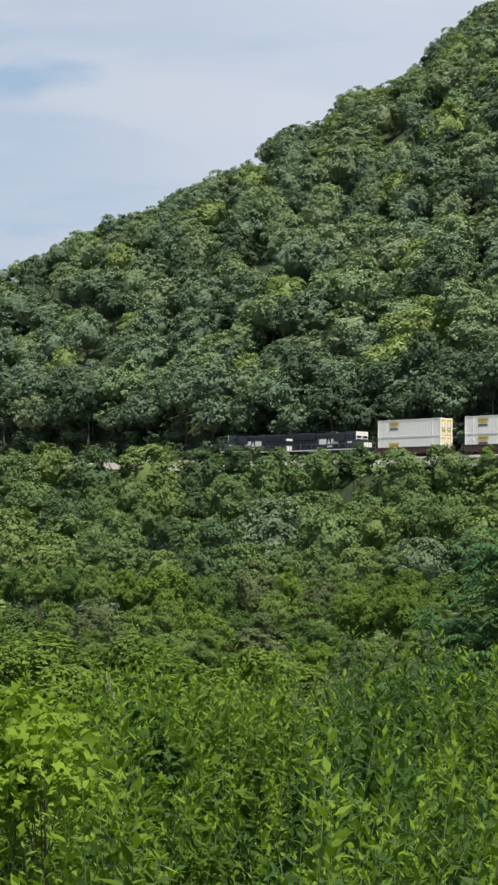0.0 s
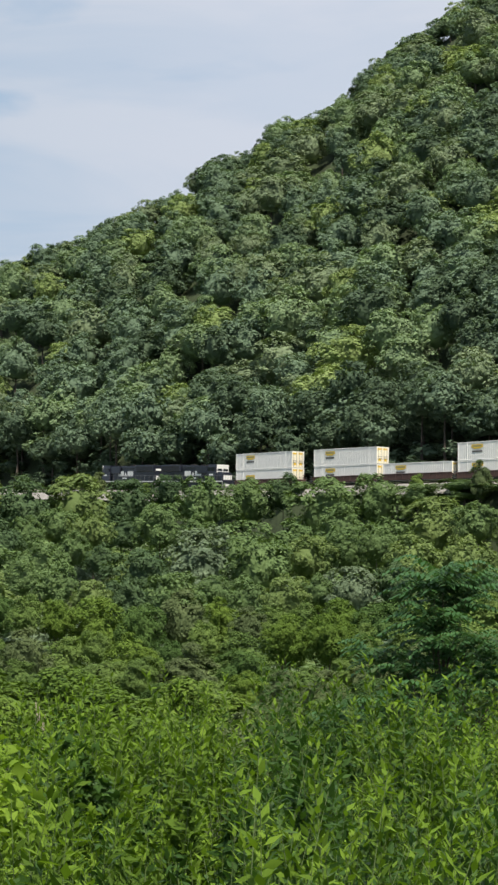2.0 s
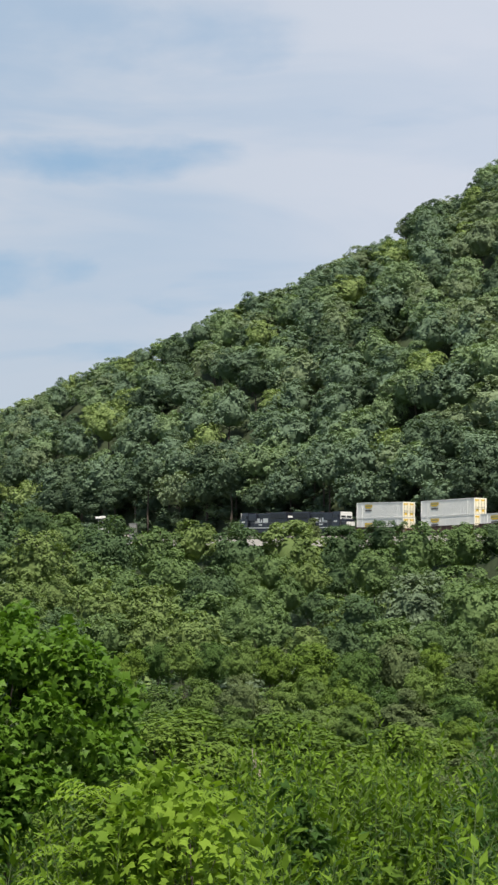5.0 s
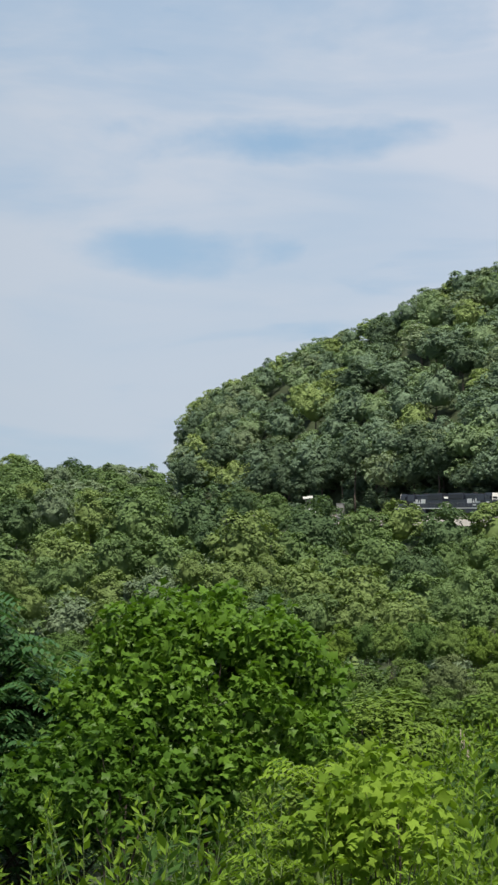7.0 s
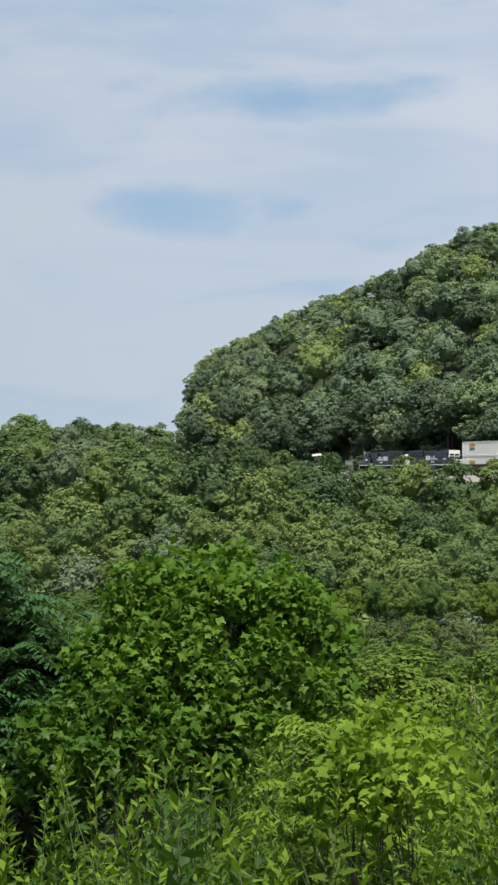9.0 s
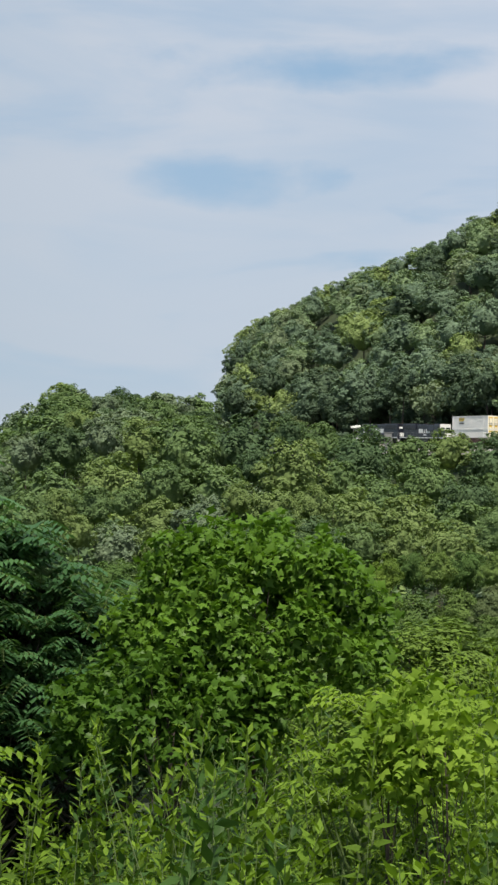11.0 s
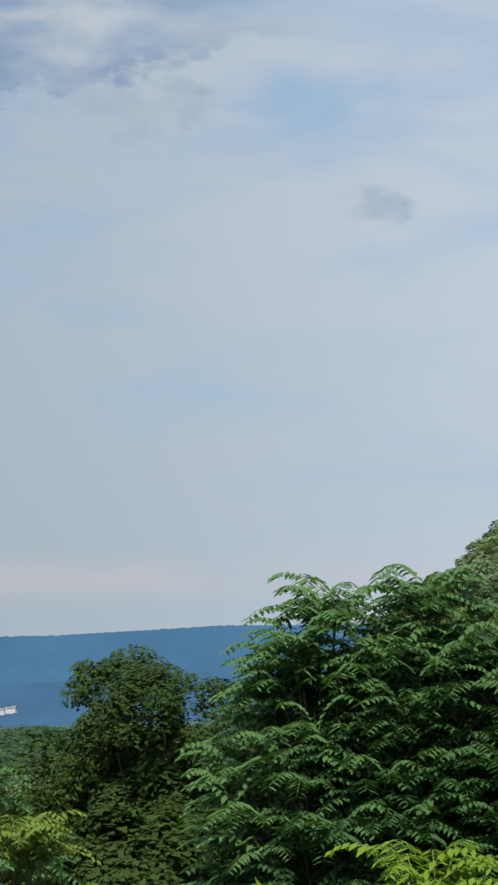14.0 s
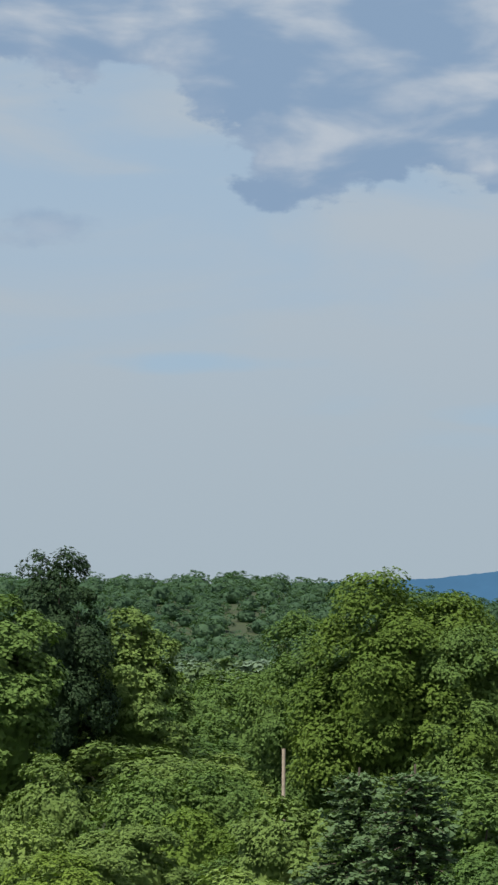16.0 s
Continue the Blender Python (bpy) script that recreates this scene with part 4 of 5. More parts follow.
def locomotive(label):
    """A six-axle diesel with its cab towards +x, 22.3 m long, rail tops at z 0."""
    root = new("locomotive")
    tagged(root, label, "locomotive", "locomotives of the train")
    part("underframe", boxes((-11.1, 11.1, -1.5, 1.5, 1.28, 1.58), (-11.1, -10.9, -1.4, 1.4, .5, 1.3), (10.9, 11.1, -1.4, 1.4, .5, 1.3), bevel=.03), BLACK_PAINT, root)
    part("sill_stripe", boxes((-11.05, 11.05, -1.515, -1.503, 1.36, 1.52), (-11.05, 11.05, 1.503, 1.515, 1.36, 1.52)), WHITE_PAINT, root, "white stripe along the walkway edge")
    part("long_hood", boxes((-10.2, 5.6, -.95, .95, 1.58, 4.15), (-10.2, -3.6, -1.25, 1.25, 3.3, 4.55), (-3.4, 2.0, -1.05, 1.05, 3.9, 4.4), (2.2, 5.5, -1.3, 1.3, 2.9, 4.3), bevel=.09), BLACK_PAINT, root)
    part("radiator_grille", boxes(*[(-9.8, -4.0, sy * 1.27 - .01, sy * 1.27 + .01, z, z + .07) for sy in (-1, 1) for z in np.arange(3.4, 4.3, .16)]), DARK_STEEL, root)
    parts_each("hood_door", [(x, x + 1.02, sy * .965 - .015, sy * .965 + .015, 1.75, 3.15) for sy in (-1, 1) for x in np.arange(-9.8, 4.2, 1.14)], BLACK_PAINT, root)
    part("exhaust_stack", boxes((-1.4, -.2, -.35, .35, 4.38, 4.68), bevel=.04), DARK_STEEL, root)
    part("roof_hatch", boxes((2.6, 3.6, -.8, .8, 4.3, 4.5), bevel=.04), DARK_STEEL, root)
    for fx in (-6.6, -8.2):
        bm = bmesh.new()
        cyl_bm(bm, (fx, 0, 4.6), (0, 0, 1), .72, .16, 20)
        part("roof_fan", bm, DARK_STEEL, root)
    bm = bmesh.new()
    vs = box_bm(bm, 5.7, 8.7, -1.5, 1.5, 1.58, 4.55, .0)
    for v in bm.verts:
        if v.co.z > 4 and abs(v.co.y) > 1:
            v.co.y *= .84
    bmesh.ops.bevel(bm, geom=bm.edges[:], offset=.1, segments=2, affect="EDGES")
    cab = part("cab", bm, BLACK_PAINT, root)
    part("windshield", boxes((8.74, 8.77, -1.15, -.12, 3.35, 3.75), (8.74, 8.77, .12, 1.15, 3.35, 3.75)), GLASS_DARK, cab)
    part("side_window", boxes((6.1, 7.0, -1.53, -1.47, 3.3, 4.0), (7.2, 8.1, -1.53, -1.47, 3.3, 4.0)), GLASS_DARK, cab)
    part("side_window", boxes((6.1, 7.0, 1.47, 1.53, 3.3, 4.0), (7.2, 8.1, 1.47, 1.53, 3.3, 4.0)), GLASS_DARK, cab)
    part("number_board", boxes((8.75, 8.77, -1.0, -.45, 4.22, 4.4), (8.75, 8.77, .45, 1.0, 4.22, 4.4)), WHITE_PAINT, cab)
    bm = bmesh.new()
    box_bm(bm, 8.7, 10.4, -1.2, 1.2, 1.58, 3.25)
    for v in bm.verts:
        if v.co.x > 10 and v.co.z > 3:
            v.co.z, v.co.y = 2.95, v.co.y * .82
    bmesh.ops.bevel(bm, geom=bm.edges[:], offset=.1, segments=2, affect="EDGES")
    part("nose", bm, BLACK_PAINT, root)
    # sun glare on nose and cab front is painted as white panels
    part("nose_marking", boxes((10.41, 10.43, -.9, .9, 1.75, 2.6)), WHITE_PAINT, root, "white marking and sun glare painted on the black nose")
    part("cab_front_band", boxes((8.735, 8.75, -1.3, 1.3, 2.98, 4.5)), WHITE_PAINT, root, "white panel painted as sun glare on the cab front")
    for y in (-.22, .22):
        bm = bmesh.new()
        cyl_bm(bm, (8.76, y, 4.32), (1, 0, 0), .11, .06, 14)
        part("headlight", bm, WHITE_PAINT, root)
    parts_each("pilot", [(11.1, 11.35, -1.45, 1.45, .2, 1.0), (-11.35, -11.1, -1.45, 1.45, .2, 1.0)], GREY_STEEL, root, .04)
    parts_each("pilot_stripe", [(11.36, 11.37, -1.4, 1.4, .62, .9), (-11.37, -11.36, -1.4, 1.4, .62, .9)], WHITE_PAINT, root)
    # the hood end's sun glint, painted as a small white panel
    part("hood_end_panel", boxes((-10.23, -10.21, -.55, .55, 1.7, 2.6)), WHITE_PAINT, root, "white panel painted for the sun glint on the hood end")
    part("end_number_bar", boxes((-10.25, -10.235, -.7, .7, 3.5, 3.9)), WHITE_PAINT, root)
    bm = bmesh.new()
    for sy in (-1, 1):
        for x in np.arange(-10.7, 11, 1.65):
            cyl_bm(bm, (x, sy * 1.44, 2.05), (0, 0, 1), .02, .98, 6)
        cyl_bm(bm, (0, sy * 1.44, 2.54), (1, 0, 0), .02, 21.4, 6)
    for sx in (-1, 1):
        for y in np.arange(-1.3, 1.4, .52):
            cyl_bm(bm, (sx * 10.95, y, 2.05), (0, 0, 1), .025, .98, 6)
        cyl_bm(bm, (sx * 10.95, 0, 2.54), (0, 1, 0), .025, 2.7, 6)
    part("handrail", bm, GREY_STEEL, root)
    for sx in (-1, 1):
        parts_each("step", [(sx * 10.9 - .12, sx * 10.9 + .12, sy * 1.46 - .05, sy * 1.46 + .05, z, z + .05) for sy in (-1, 1) for z in (.35, .65, .95, 1.2)], WHITE_PAINT, root)
        bm = boxes((sx * 11.35 - .3, sx * 11.35 + .3, -.15, .15, .7, 1.0), bevel=.04)
        part("coupler", bm, DARK_STEEL, root)
    part("fuel_tank", boxes((-3.2, 3.2, -1.35, 1.35, .35, 1.25), bevel=.14), BLACK_PAINT, root)
    # plain white shapes where the road's emblem is painted
    for sy in (-1, 1):
        y = sy * .985
        bm = boxes((-2.4, -.3, y - .006, y + .006, 2.45, 3.4), (1.1, 3.2, y - .006, y + .006, 2.45, 3.4))
        bmesh.ops.create_cone(bm, cap_ends=True, segments=3, radius1=.6, radius2=.1, depth=.012,
                              matrix=Matrix.Translation((.42, y, 2.75)) @ Matrix.Rotation(radians(90), 4, "X"))
        part("emblem", bm, WHITE_PAINT, root, "plain white emblem shapes")
        part("number_bar", boxes((0, 1.5, y - .006, y + .006, 1.95, 2.2)), WHITE_PAINT, root)
        part("cab_number_bar", boxes((6.6, 7.9, sy * 1.52 - .006, sy * 1.52 + .006, 2.5, 2.8)), WHITE_PAINT, root)
    truck(root, -7.2, 3, 1.75)
    truck(root, 7.2, 3, 1.75)
    return root


def container(label, yellow_low, seed):
    """A 53 foot box, doors towards -x, on its own floor at z 0."""
    root = new("container")
    tagged(root, label, "container", "containers of the train")
    L, W, H = 8.07, 1.30, 2.9
    rows = [(-L, L, -W + .04, W - .04, .06, H - .06)]
    body = part("body", boxes(*rows), BOX_WHITE, root)
    for sy in (-1, 1):
        part("side_panel", boxes((-L + .1, L - .1, sy * (W - .05) - .02, sy * (W - .05) + .02, .12, H - .12),
                                 *[(x, x + .09, sy * (W - .03) - .03, sy * (W - .03) + .02, .14, H - .14) for x in np.arange(-L + .25, L - .2, .42)]), BOX_WHITE, body)
    parts_each("rail", [(-L, L, sy * W - .05, sy * W + .02, z, z + .16) for sy in (-1, 1) for z in (0, H - .16)], BOX_WHITE, root, .015)
    part("roof", boxes((-L, L, -W, W, H - .06, H), bevel=.01), BOX_WHITE, root)
    for sx in (-1, 1):
        for x in (sx * L, sx * 6.1):
            parts_each("corner_post", [(x - .09, x + .09, sy * W - .07, sy * W + .03, 0, H) for sy in (-1, 1)], BOX_WHITE, root, .015)
    for sy in (-1, 1):
        y0, y1 = (.02, W - .06) if sy > 0 else (-W + .06, -.02)
        door = part("door", boxes((-L - .05, -L, y0, y1, .1, H - .1), bevel=.012), DOOR_SUN_CREAM, root, "white rear door, the sun's warmth put into its cream colour")
        parts_each("door_marking", [(-L - .062, -L - .052, y0 + .2, y1 - .15, H - .55, H - .25), (-L - .062, -L - .052, y0 + .3, y1 - .3, .5, .95)], LABEL_YELLOW, door)
        bm = bmesh.new()
        for y in (y0 + .3, y1 - .3):
            cyl_bm(bm, (-L - .09, y, H / 2), (0, 0, 1), .025, H - .3, 8)
        for z in (.9, 1.25):
            box_bm(bm, -L - .12, -L - .08, y0 + .15, y1 - .15, z, z + .05)
        part("lock_rods", bm, GREY_STEEL, door)
    for sy in (-1, 1):
        y = sy * (W + .012)
        if yellow_low:
            part("label_panel", boxes((2.6, 5.2, y - .006, y + .006, .95, 1.95)), LABEL_YELLOW, root, "plain yellow label panel")
            part("label_bars", boxes((2.85, 4.95, y - .012, y + .012, 1.2, 1.68)), LABEL_GREY, root)
        else:
            part("label_panel", boxes((2.6, 5.1, y - .006, y + .006, 1.95, 2.5), (3.1, 4.7, y - .006, y + .006, 1.78, 1.95)), LABEL_YELLOW, root, "plain yellow label shapes")
            part("label_bars", boxes((2.9, 4.9, y - .012, y + .012, 2.08, 2.36)), LABEL_GREY, root)
            part("text_bar", boxes((2.75, 5.0, y - .006, y + .006, 1.25, 1.52)), LABEL_DARK, root)
    return root


def well_car(label):
    """A well car, its well between two end platforms; x along the line."""
    root = new("well_car")
    tagged(root, label, "freight car", "well cars of the train")
    part("side_sill", boxes((-8.25, 8.25, 1.38, 1.5, .45, 1.35), (-8.25, 8.25, 1.34, 1.56, 1.3, 1.42), (-8.25, 8.25, 1.34, 1.56, .4, .5), bevel=.02), CAR_BROWN, root)
    part("side_sill", boxes((-8.25, 8.25, -1.5, -1.38, .45, 1.35), (-8.25, 8.25, -1.56, -1.34, 1.3, 1.42), (-8.25, 8.25, -1.56, -1.34, .4, .5), bevel=.02), CAR_BROWN, root)
    part("well_floor", boxes((-8.25, 8.25, -1.36, 1.36, .3, .4)), DARK_STEEL, root)
    for sx in (-1, 1):
        a, b = sorted((sx * 8.1, sx * 8.62))
        part("end_platform", boxes((a, b, -1.35, 1.35, 1.0, 1.22), (a + .1, b - .1, -.5, .5, .6, 1.0), bevel=.03), CAR_BROWN, root)
        part("brake_post", boxes((sx * 8.4 - .05, sx * 8.4 + .05, -1.2, -1.1, 1.2, 1.9), (sx * 8.4 - .1, sx * 8.4 + .1, -1.25, -1.05, 1.85, 2.05)), CAR_BROWN, root)
        bm = bmesh.new()
        for y in np.arange(-1.45, 1.5, 2.9):
            for z in (.6, .9, 1.2, 1.5):
                cyl_bm(bm, (sx * 8.7, y, z), (1, 0, 0), .03, .5, 6)
        part("grab_irons", bm, GREY_STEEL, root)
    parts_each("side_stake", [(x, x + .12, sy * 1.53 - .03, sy * 1.53 + .03, .5, 1.3) for sy in (-1, 1) for x in np.arange(-8, 8.2, 1.6)], CAR_BROWN, root)
    truck(root, 8.66, 2, 1.6)
    return root


SPEED, START = 11.02, -17.1      # of the front of the first containers
EASE = ((0, .5, 2, 4, 8, 10.5, 16), (1.9, 1.7, .3, -1.4, -1.2, -.6, -.6))
TRAIN = []                         # thing, metres behind that point, turned round, height


def make_train():
    TRAIN.append((locomotive("black diesel locomotive with white emblem, leading the train"), 38.1, False, 0))
    TRAIN.append((locomotive("black diesel locomotive running backwards, sun glare painted white on its nose"), 14.9, True, 0))
    first = container("white ribbed container with a yellow label, stacked on a well car", False, 1)
    low = container("white ribbed container with a yellow panel, low in a well car", True, 2)
    car = well_car("brown steel well car carrying white containers")
    pitch = (0.0, -22.3, CAR3, CAR4, CAR5, CAR6)
    for i, p in enumerate(pitch):
        c = car if i == 0 else copy_thing(car, Matrix())
        TRAIN.append((c, p - 8.07, False, 0))
        lower = low if i == 0 else copy_thing(first, Matrix())
        TRAIN.append((lower, p - 8.07, False, .26))
        if i != 2:
            upper = first if i == 0 else copy_thing(first, Matrix())
            TRAIN.append((upper, p - 8.07, False, 3.18))


def build_line():
    """Ballast bed, ties and rails of two tracks."""
    S = np.arange(-150, 200, 4.0)
    for side in (0.0, -4.2):
        bed = Heap()
        V, F = [], []
        for s in S:
            for off, up in ((-2.6, -.95), (-1.6, -.28), (1.6, -.28), (2.6, -.95)):
                p, th = on_track(s, off + side, up)
                V.append(tuple(p))
        for i in range(len(S) - 1):
            for k in range(3):
                a, b = i * 4 + k, i * 4 + 4 + k
                F += [(a, b, b + 1), (a, b + 1, a + 1)]
        link("track_bed", mesh_tris("track_bed", V, F, [BALLAST]), None, "grey crushed stone ballast of the railway", "structure")
        for off in (-.72, .72):
            pts = [on_track(s, off + side, -.08)[0] for s in S]
            heap = Heap()
            heap.add(*tube(pts, [.075] * len(pts), 4))
            link("rail", heap.mesh("rail", [RAIL_STEEL]), None, "rusty steel rail on the ballast", "structure")
        ties = Heap()
        bm = boxes((-.11, .11, -1.3, 1.3, -.34, -.17))
        V0 = np.array([tuple(v.co) for v in bm.verts])
        bmesh.ops.triangulate(bm, faces=bm.faces[:])
        F0 = np.array([[v.index for v in f.verts] for f in bm.faces])
        bm.free()
        for s in np.arange(-100, 150, .62):
            p, th = on_track(s, side)
            c, q = -math.cos(th), math.sin(th)
            ties.add(V0 @ np.array([[c, q, 0], [-q, c, 0], [0, 0, 1]]) + np.array(p), F0)
        link("ties", ties.mesh("ties", [TIE_WOOD]), None, "dark wooden railway ties in the ballast", "stuff", "railway ties")
    # gravel shoulder of the ledge towards the valley
    V, F = [], []
    S = S[S < float(np.interp(9.0, TAZ, TS))]
    for s in S:
        for off, up in ((2.4, -.92), (6.4, -1.0), (8.2, -2.4)):
            V.append(tuple(on_track(s, off, up)[0]))
    for i in range(len(S) - 1):
        for k in range(2):
            a, b = i * 3 + k, i * 3 + 3 + k
            F += [(a, b, b + 1), (a, b + 1, a + 1)]
    link("gravel_shoulder", mesh_tris("gravel_shoulder", V, F, [BALLAST]), None, "pale gravel shoulder beside the railway", "structure")


CAR3, CAR4, CAR5, CAR6 = -40.1, -57.8, -75.5, -97.0
build_line()
make_train()


def motions():
    """The train rolls away along its line."""
    for thing, behind, turned, up in TRAIN:
        rows = []
        for t in np.arange(0, 16.01, 1.0):
            s = START + SPEED * t + float(np.interp(t, *EASE)) + behind
            p, th = on_track(s, 0, up)
            a, b = on_track(s - 7)[0], on_track(s + 7)[0]
            d = (b - a).normalized()
            yaw = math.degrees(math.atan2(d.y, d.x)) + (180 if turned else 0)
            tilt = -math.degrees(math.asin(d.z)) * (-1 if turned else 1)
            rows.append((float(t), pose(p.x, p.y, p.z, 0, tilt, yaw)))
        walk(thing, rows)



# ---- plants that stand out before the valley ----
OVAL = np.array([(0, 0, 0), (.35, -.2, -.03), (1, 0, -.2), (.35, .2, -.03)]), np.array([(0, 1, 2), (0, 2, 3)])
broadleaf_tree("tulip_tree", "young broad-leaved bright green tulip tree above the weeds", 12.0, 21, 2.5, 1.6, -5.0, 13000, .080, "tulip", 31, lobes=85, thick=(.10, .19))
broadleaf_tree("tulip_sapling", "low broad-leaved bright green sapling beside the tulip tree", 14.2, 20, -1.0, 1.2, -5.6, 3600, .085, "tulip", 33, lobes=40, thick=(.12, .22))
for az, top, rad, sd, n in ((18.4, 2.5, 1.1, 32, 520), (20.2, 3.9, 1.25, 35, 700), (22.8, 3.7, 1.25, 34, 700), (16.0, .6, 1.0, 36, 380), (21.5, .5, 1.5, 37, 600)):
    pinnate_tree("tree_of_heaven", "dark green tree of heaven with long feathery leaves", az, 21.5, top, rad, -3.6, n, .80, "sumac", sd, 12)
for az, D, top, rad, sd, n, leaf in ((31.6, 22, -1.0, 1.2, 51, 420, "sumac"), (33.9, 21, -.9, .9, 52, 420, "sumac"), (35.1, 23, -.3, .8, 53, 240, "sumac"), (32.8, 18, -2.6, 1.2, 54, 420, "sumac"), (30.4, 19, -2.2, 1.1, 55, 360, "olive"), (35.3, 18, -3.2, 1.2, 65, 380, "sumac"), (38.5, 19, -3.6, 1.2, 66, 380, "sumac")):
    pinnate_tree("sumac_bush", "green and brownish sumac bush with feathery leaves", az, D, top, rad, -7.5, n, .62, leaf, sd)
for az, D, top, rad, sd, n in ((37.6, 24, -.6, 1.0, 56, 4200), (39.3, 25, -1.3, 1.2, 57, 4600), (36.0, 25, -1.5, 1.1, 58, 4200), (33.2, 26, -1.2, 1.2, 67, 4200), (30.8, 26, -1.0, 1.2, 68, 4200)):
    broadleaf_tree("cherry_bush", "dark green bush with upright leafy shoots", az, D, top, rad, -6.5, n, .085, "thicket", sd, "round", 24, OVAL)
for az, D, top, sd in ((37.9, 24, .95, 59), (36.9, 24, .7, 69), (34.0, 22, -.2, 74), (37.4, 24, .2, 75)):
    broadleaf_tree("cherry_shoot", "slender dark green leafy shoot above the bushes", az, D, top, .36, -4.5, 420, .19, "sumac", sd, "tall", 14, OVAL, -.7, .010)
pinnate_tree("sumac_bush", "bright green young sumac in the weeds", 20.4, 13.5, -2.7, .7, -7.5, 64, .72, "weed_tip", 61, 10, .012)
pinnate_tree("sumac_bush", "bright green young sumac in the weeds", 9.2, 16.5, -1.9, .6, -6.5, 150, .5, "weed_tip", 62, 9, .012)
pinnate_tree("sumac_bush", "bright green young sumac in the weeds", 7.6, 17.5, -2.3, .6, -6.5, 150, .45, "weed_tip", 64, 9, .012)
for az, D, top, rad, sd in ((7.9, 15.5, -1.7, .42, 91), (7.2, 15.0, -2.3, .5, 92), (8.6, 15.2, -2.6, .4, 93)):
    broadleaf_tree("burdock", "light green plant with very broad leaves among the weeds", az, D, top, rad, -6.0, 420, .085, "weed_tip", sd, lobes=18, stem=.012)
pinnate_tree("sumac_tree", "dark sumac tree with feathery leaves among lighter trees", -4.6, 36, 2.4, 2.1, -3.0, 560, .95, "sumac", 63)



def bush(az, D, h, rad, leaf, seed, flake, size, n):
    """A leafy bush standing in the weeds."""
    rng = np.random.default_rng(seed)
    x, y = spot(az, D)
    root = new("bush")
    root.location = (x, y, ground_height(x, y))
    tagged(root, {"weed": "green leafy bush among the weeds", "weed_tip": "light green leafy bush among the weeds",
                  "shade": "dark green leafy bush among the weeds", "oak_near": "dark dull green bush among the weeds"}[leaf], "bush", "bushes in the weeds")
    stems = Heap()
    heap = Heap()
    for i in range(int(9 * rad / .6)):
        a, q = rng.uniform(0, 6.28), rad * math.sqrt(rng.uniform(0, 1))
        hh = h * (1 - .4 * (q / rad) ** 2) * rng.uniform(.75, 1.1)
        tip = np.array([math.cos(a) * q, math.sin(a) * q, hh])
        stems.add(*tube([(tip[0] * .3, tip[1] * .3, 0), tuple(tip * np.array([.8, .8, .6])), tuple(tip)], [.012, .008, .003], 4))
        k = n // 9
        u = rng.uniform(.1, 1, k) ** .7
        P = tip * np.stack([.3 + .7 * u, .3 + .7 * u, u], 1) + rng.normal(size=(k, 3)) * .09 * (1.15 - u)[:, None]
        d = unit(rng.normal(size=(k, 3)) + np.array([0, 0, .2]))
        X, Y, Z = frames_from(rng.normal(size=(k, 3)) + np.array([0, 0, .8]), rng, d)
        heap.add(*spread(*flake, P, X, Y, Z, size * rng.uniform(.6, 1.3, k)))
    link("foliage", heap.mesh("foliage", [LEAF[leaf]]), root)
    link("stem", stems.mesh("stem", [STEM]), root)


_rng = np.random.default_rng(404)
for i in range(64):
    D = float(_rng.uniform(13.5, 33))
    az = float(_rng.uniform(-7.5, 8)) if i % 4 else float(_rng.uniform(8, 20))
    if az > 8:
        D = min(D, 19)
    bush(az, D, float(_rng.uniform(1.0, 1.9)) * (1.0 if az < 8 else .7), float(_rng.uniform(.35, .85)), ("weed", "weed_tip", "shade", "weed", "oak_near")[i % 5], 500 + i,
         (OVAL, LANCE, BROAD, LANCE)[i % 4], float(_rng.uniform(.08, .14)), int(_rng.uniform(500, 900)))


def bare_tree(name, label, az, D, top_el, mat, seed, spread_out):
    """A dead tree: a stem that forks into bare limbs."""
    rng = np.random.default_rng(seed)
    x, y = spot(az, D)
    g = ground_height(x, y)
    H = D * math.tan(radians(top_el)) + EYE.z - g
    root = new(name)
    root.location = (x, y, g)
    tagged(root, label, "tree")
    stem = Heap()
    stem.add(*tube([(0, 0, -.3), (.05 * H * .2, 0, H * .55), (0, 0, H * .8)], [.022 * H, .017 * H, .011 * H], 8))
    link("trunk", stem.mesh("trunk", [mat]), root)
    for i in range(4):
        a = i * 2.4
        s = Vector((0, 0, H * rng.uniform(.5, .8)))
        e = Vector((math.cos(a) * spread_out * H, math.sin(a) * spread_out * H, H * rng.uniform(.85, 1.0)))
        limb = Heap()
        limb.add(*tube([s, s.lerp(e, .5) + Vector((0, 0, -.02 * H)), e], [.009 * H, .006 * H, .002 * H], 6))
        link("limb", limb.mesh("limb", [mat]), root)


def fallen_branch(az, D, el, az_end, el_end):
    """A bare branch lying in the weeds, with two side twigs."""
    root = new("fallen_branch")
    x, y = spot(az, D)
    a = Vector((x, y, D * math.tan(radians(el)) + EYE.z))
    root.location = a
    tagged(root, "bare grey fallen branch lying in the weeds", "branch")
    x, y = spot(az_end, D + .3)
    b = Vector((x, y, D * math.tan(radians(el_end)) + EYE.z)) - a
    side = Vector((b.x * .5, b.y * .5, -b.z * .2))
    for name, pts, r in (("limb", [(-b * .4), b * .45 + Vector((0, 0, -.05)), b], .022), ("twig", [b * .3, b * .3 + side * .6, b * .3 + side], .009), ("twig", [b * .6, b * .8 + side * .3, b * .8 + side * .7 + Vector((0, 0, .1))], .008)):
        heap = Heap()
        heap.add(*tube([tuple(p) for p in pts], [r, r * .8, r * .4], 6))
        link(name, heap.mesh(name, [PALE_BARK]), root)


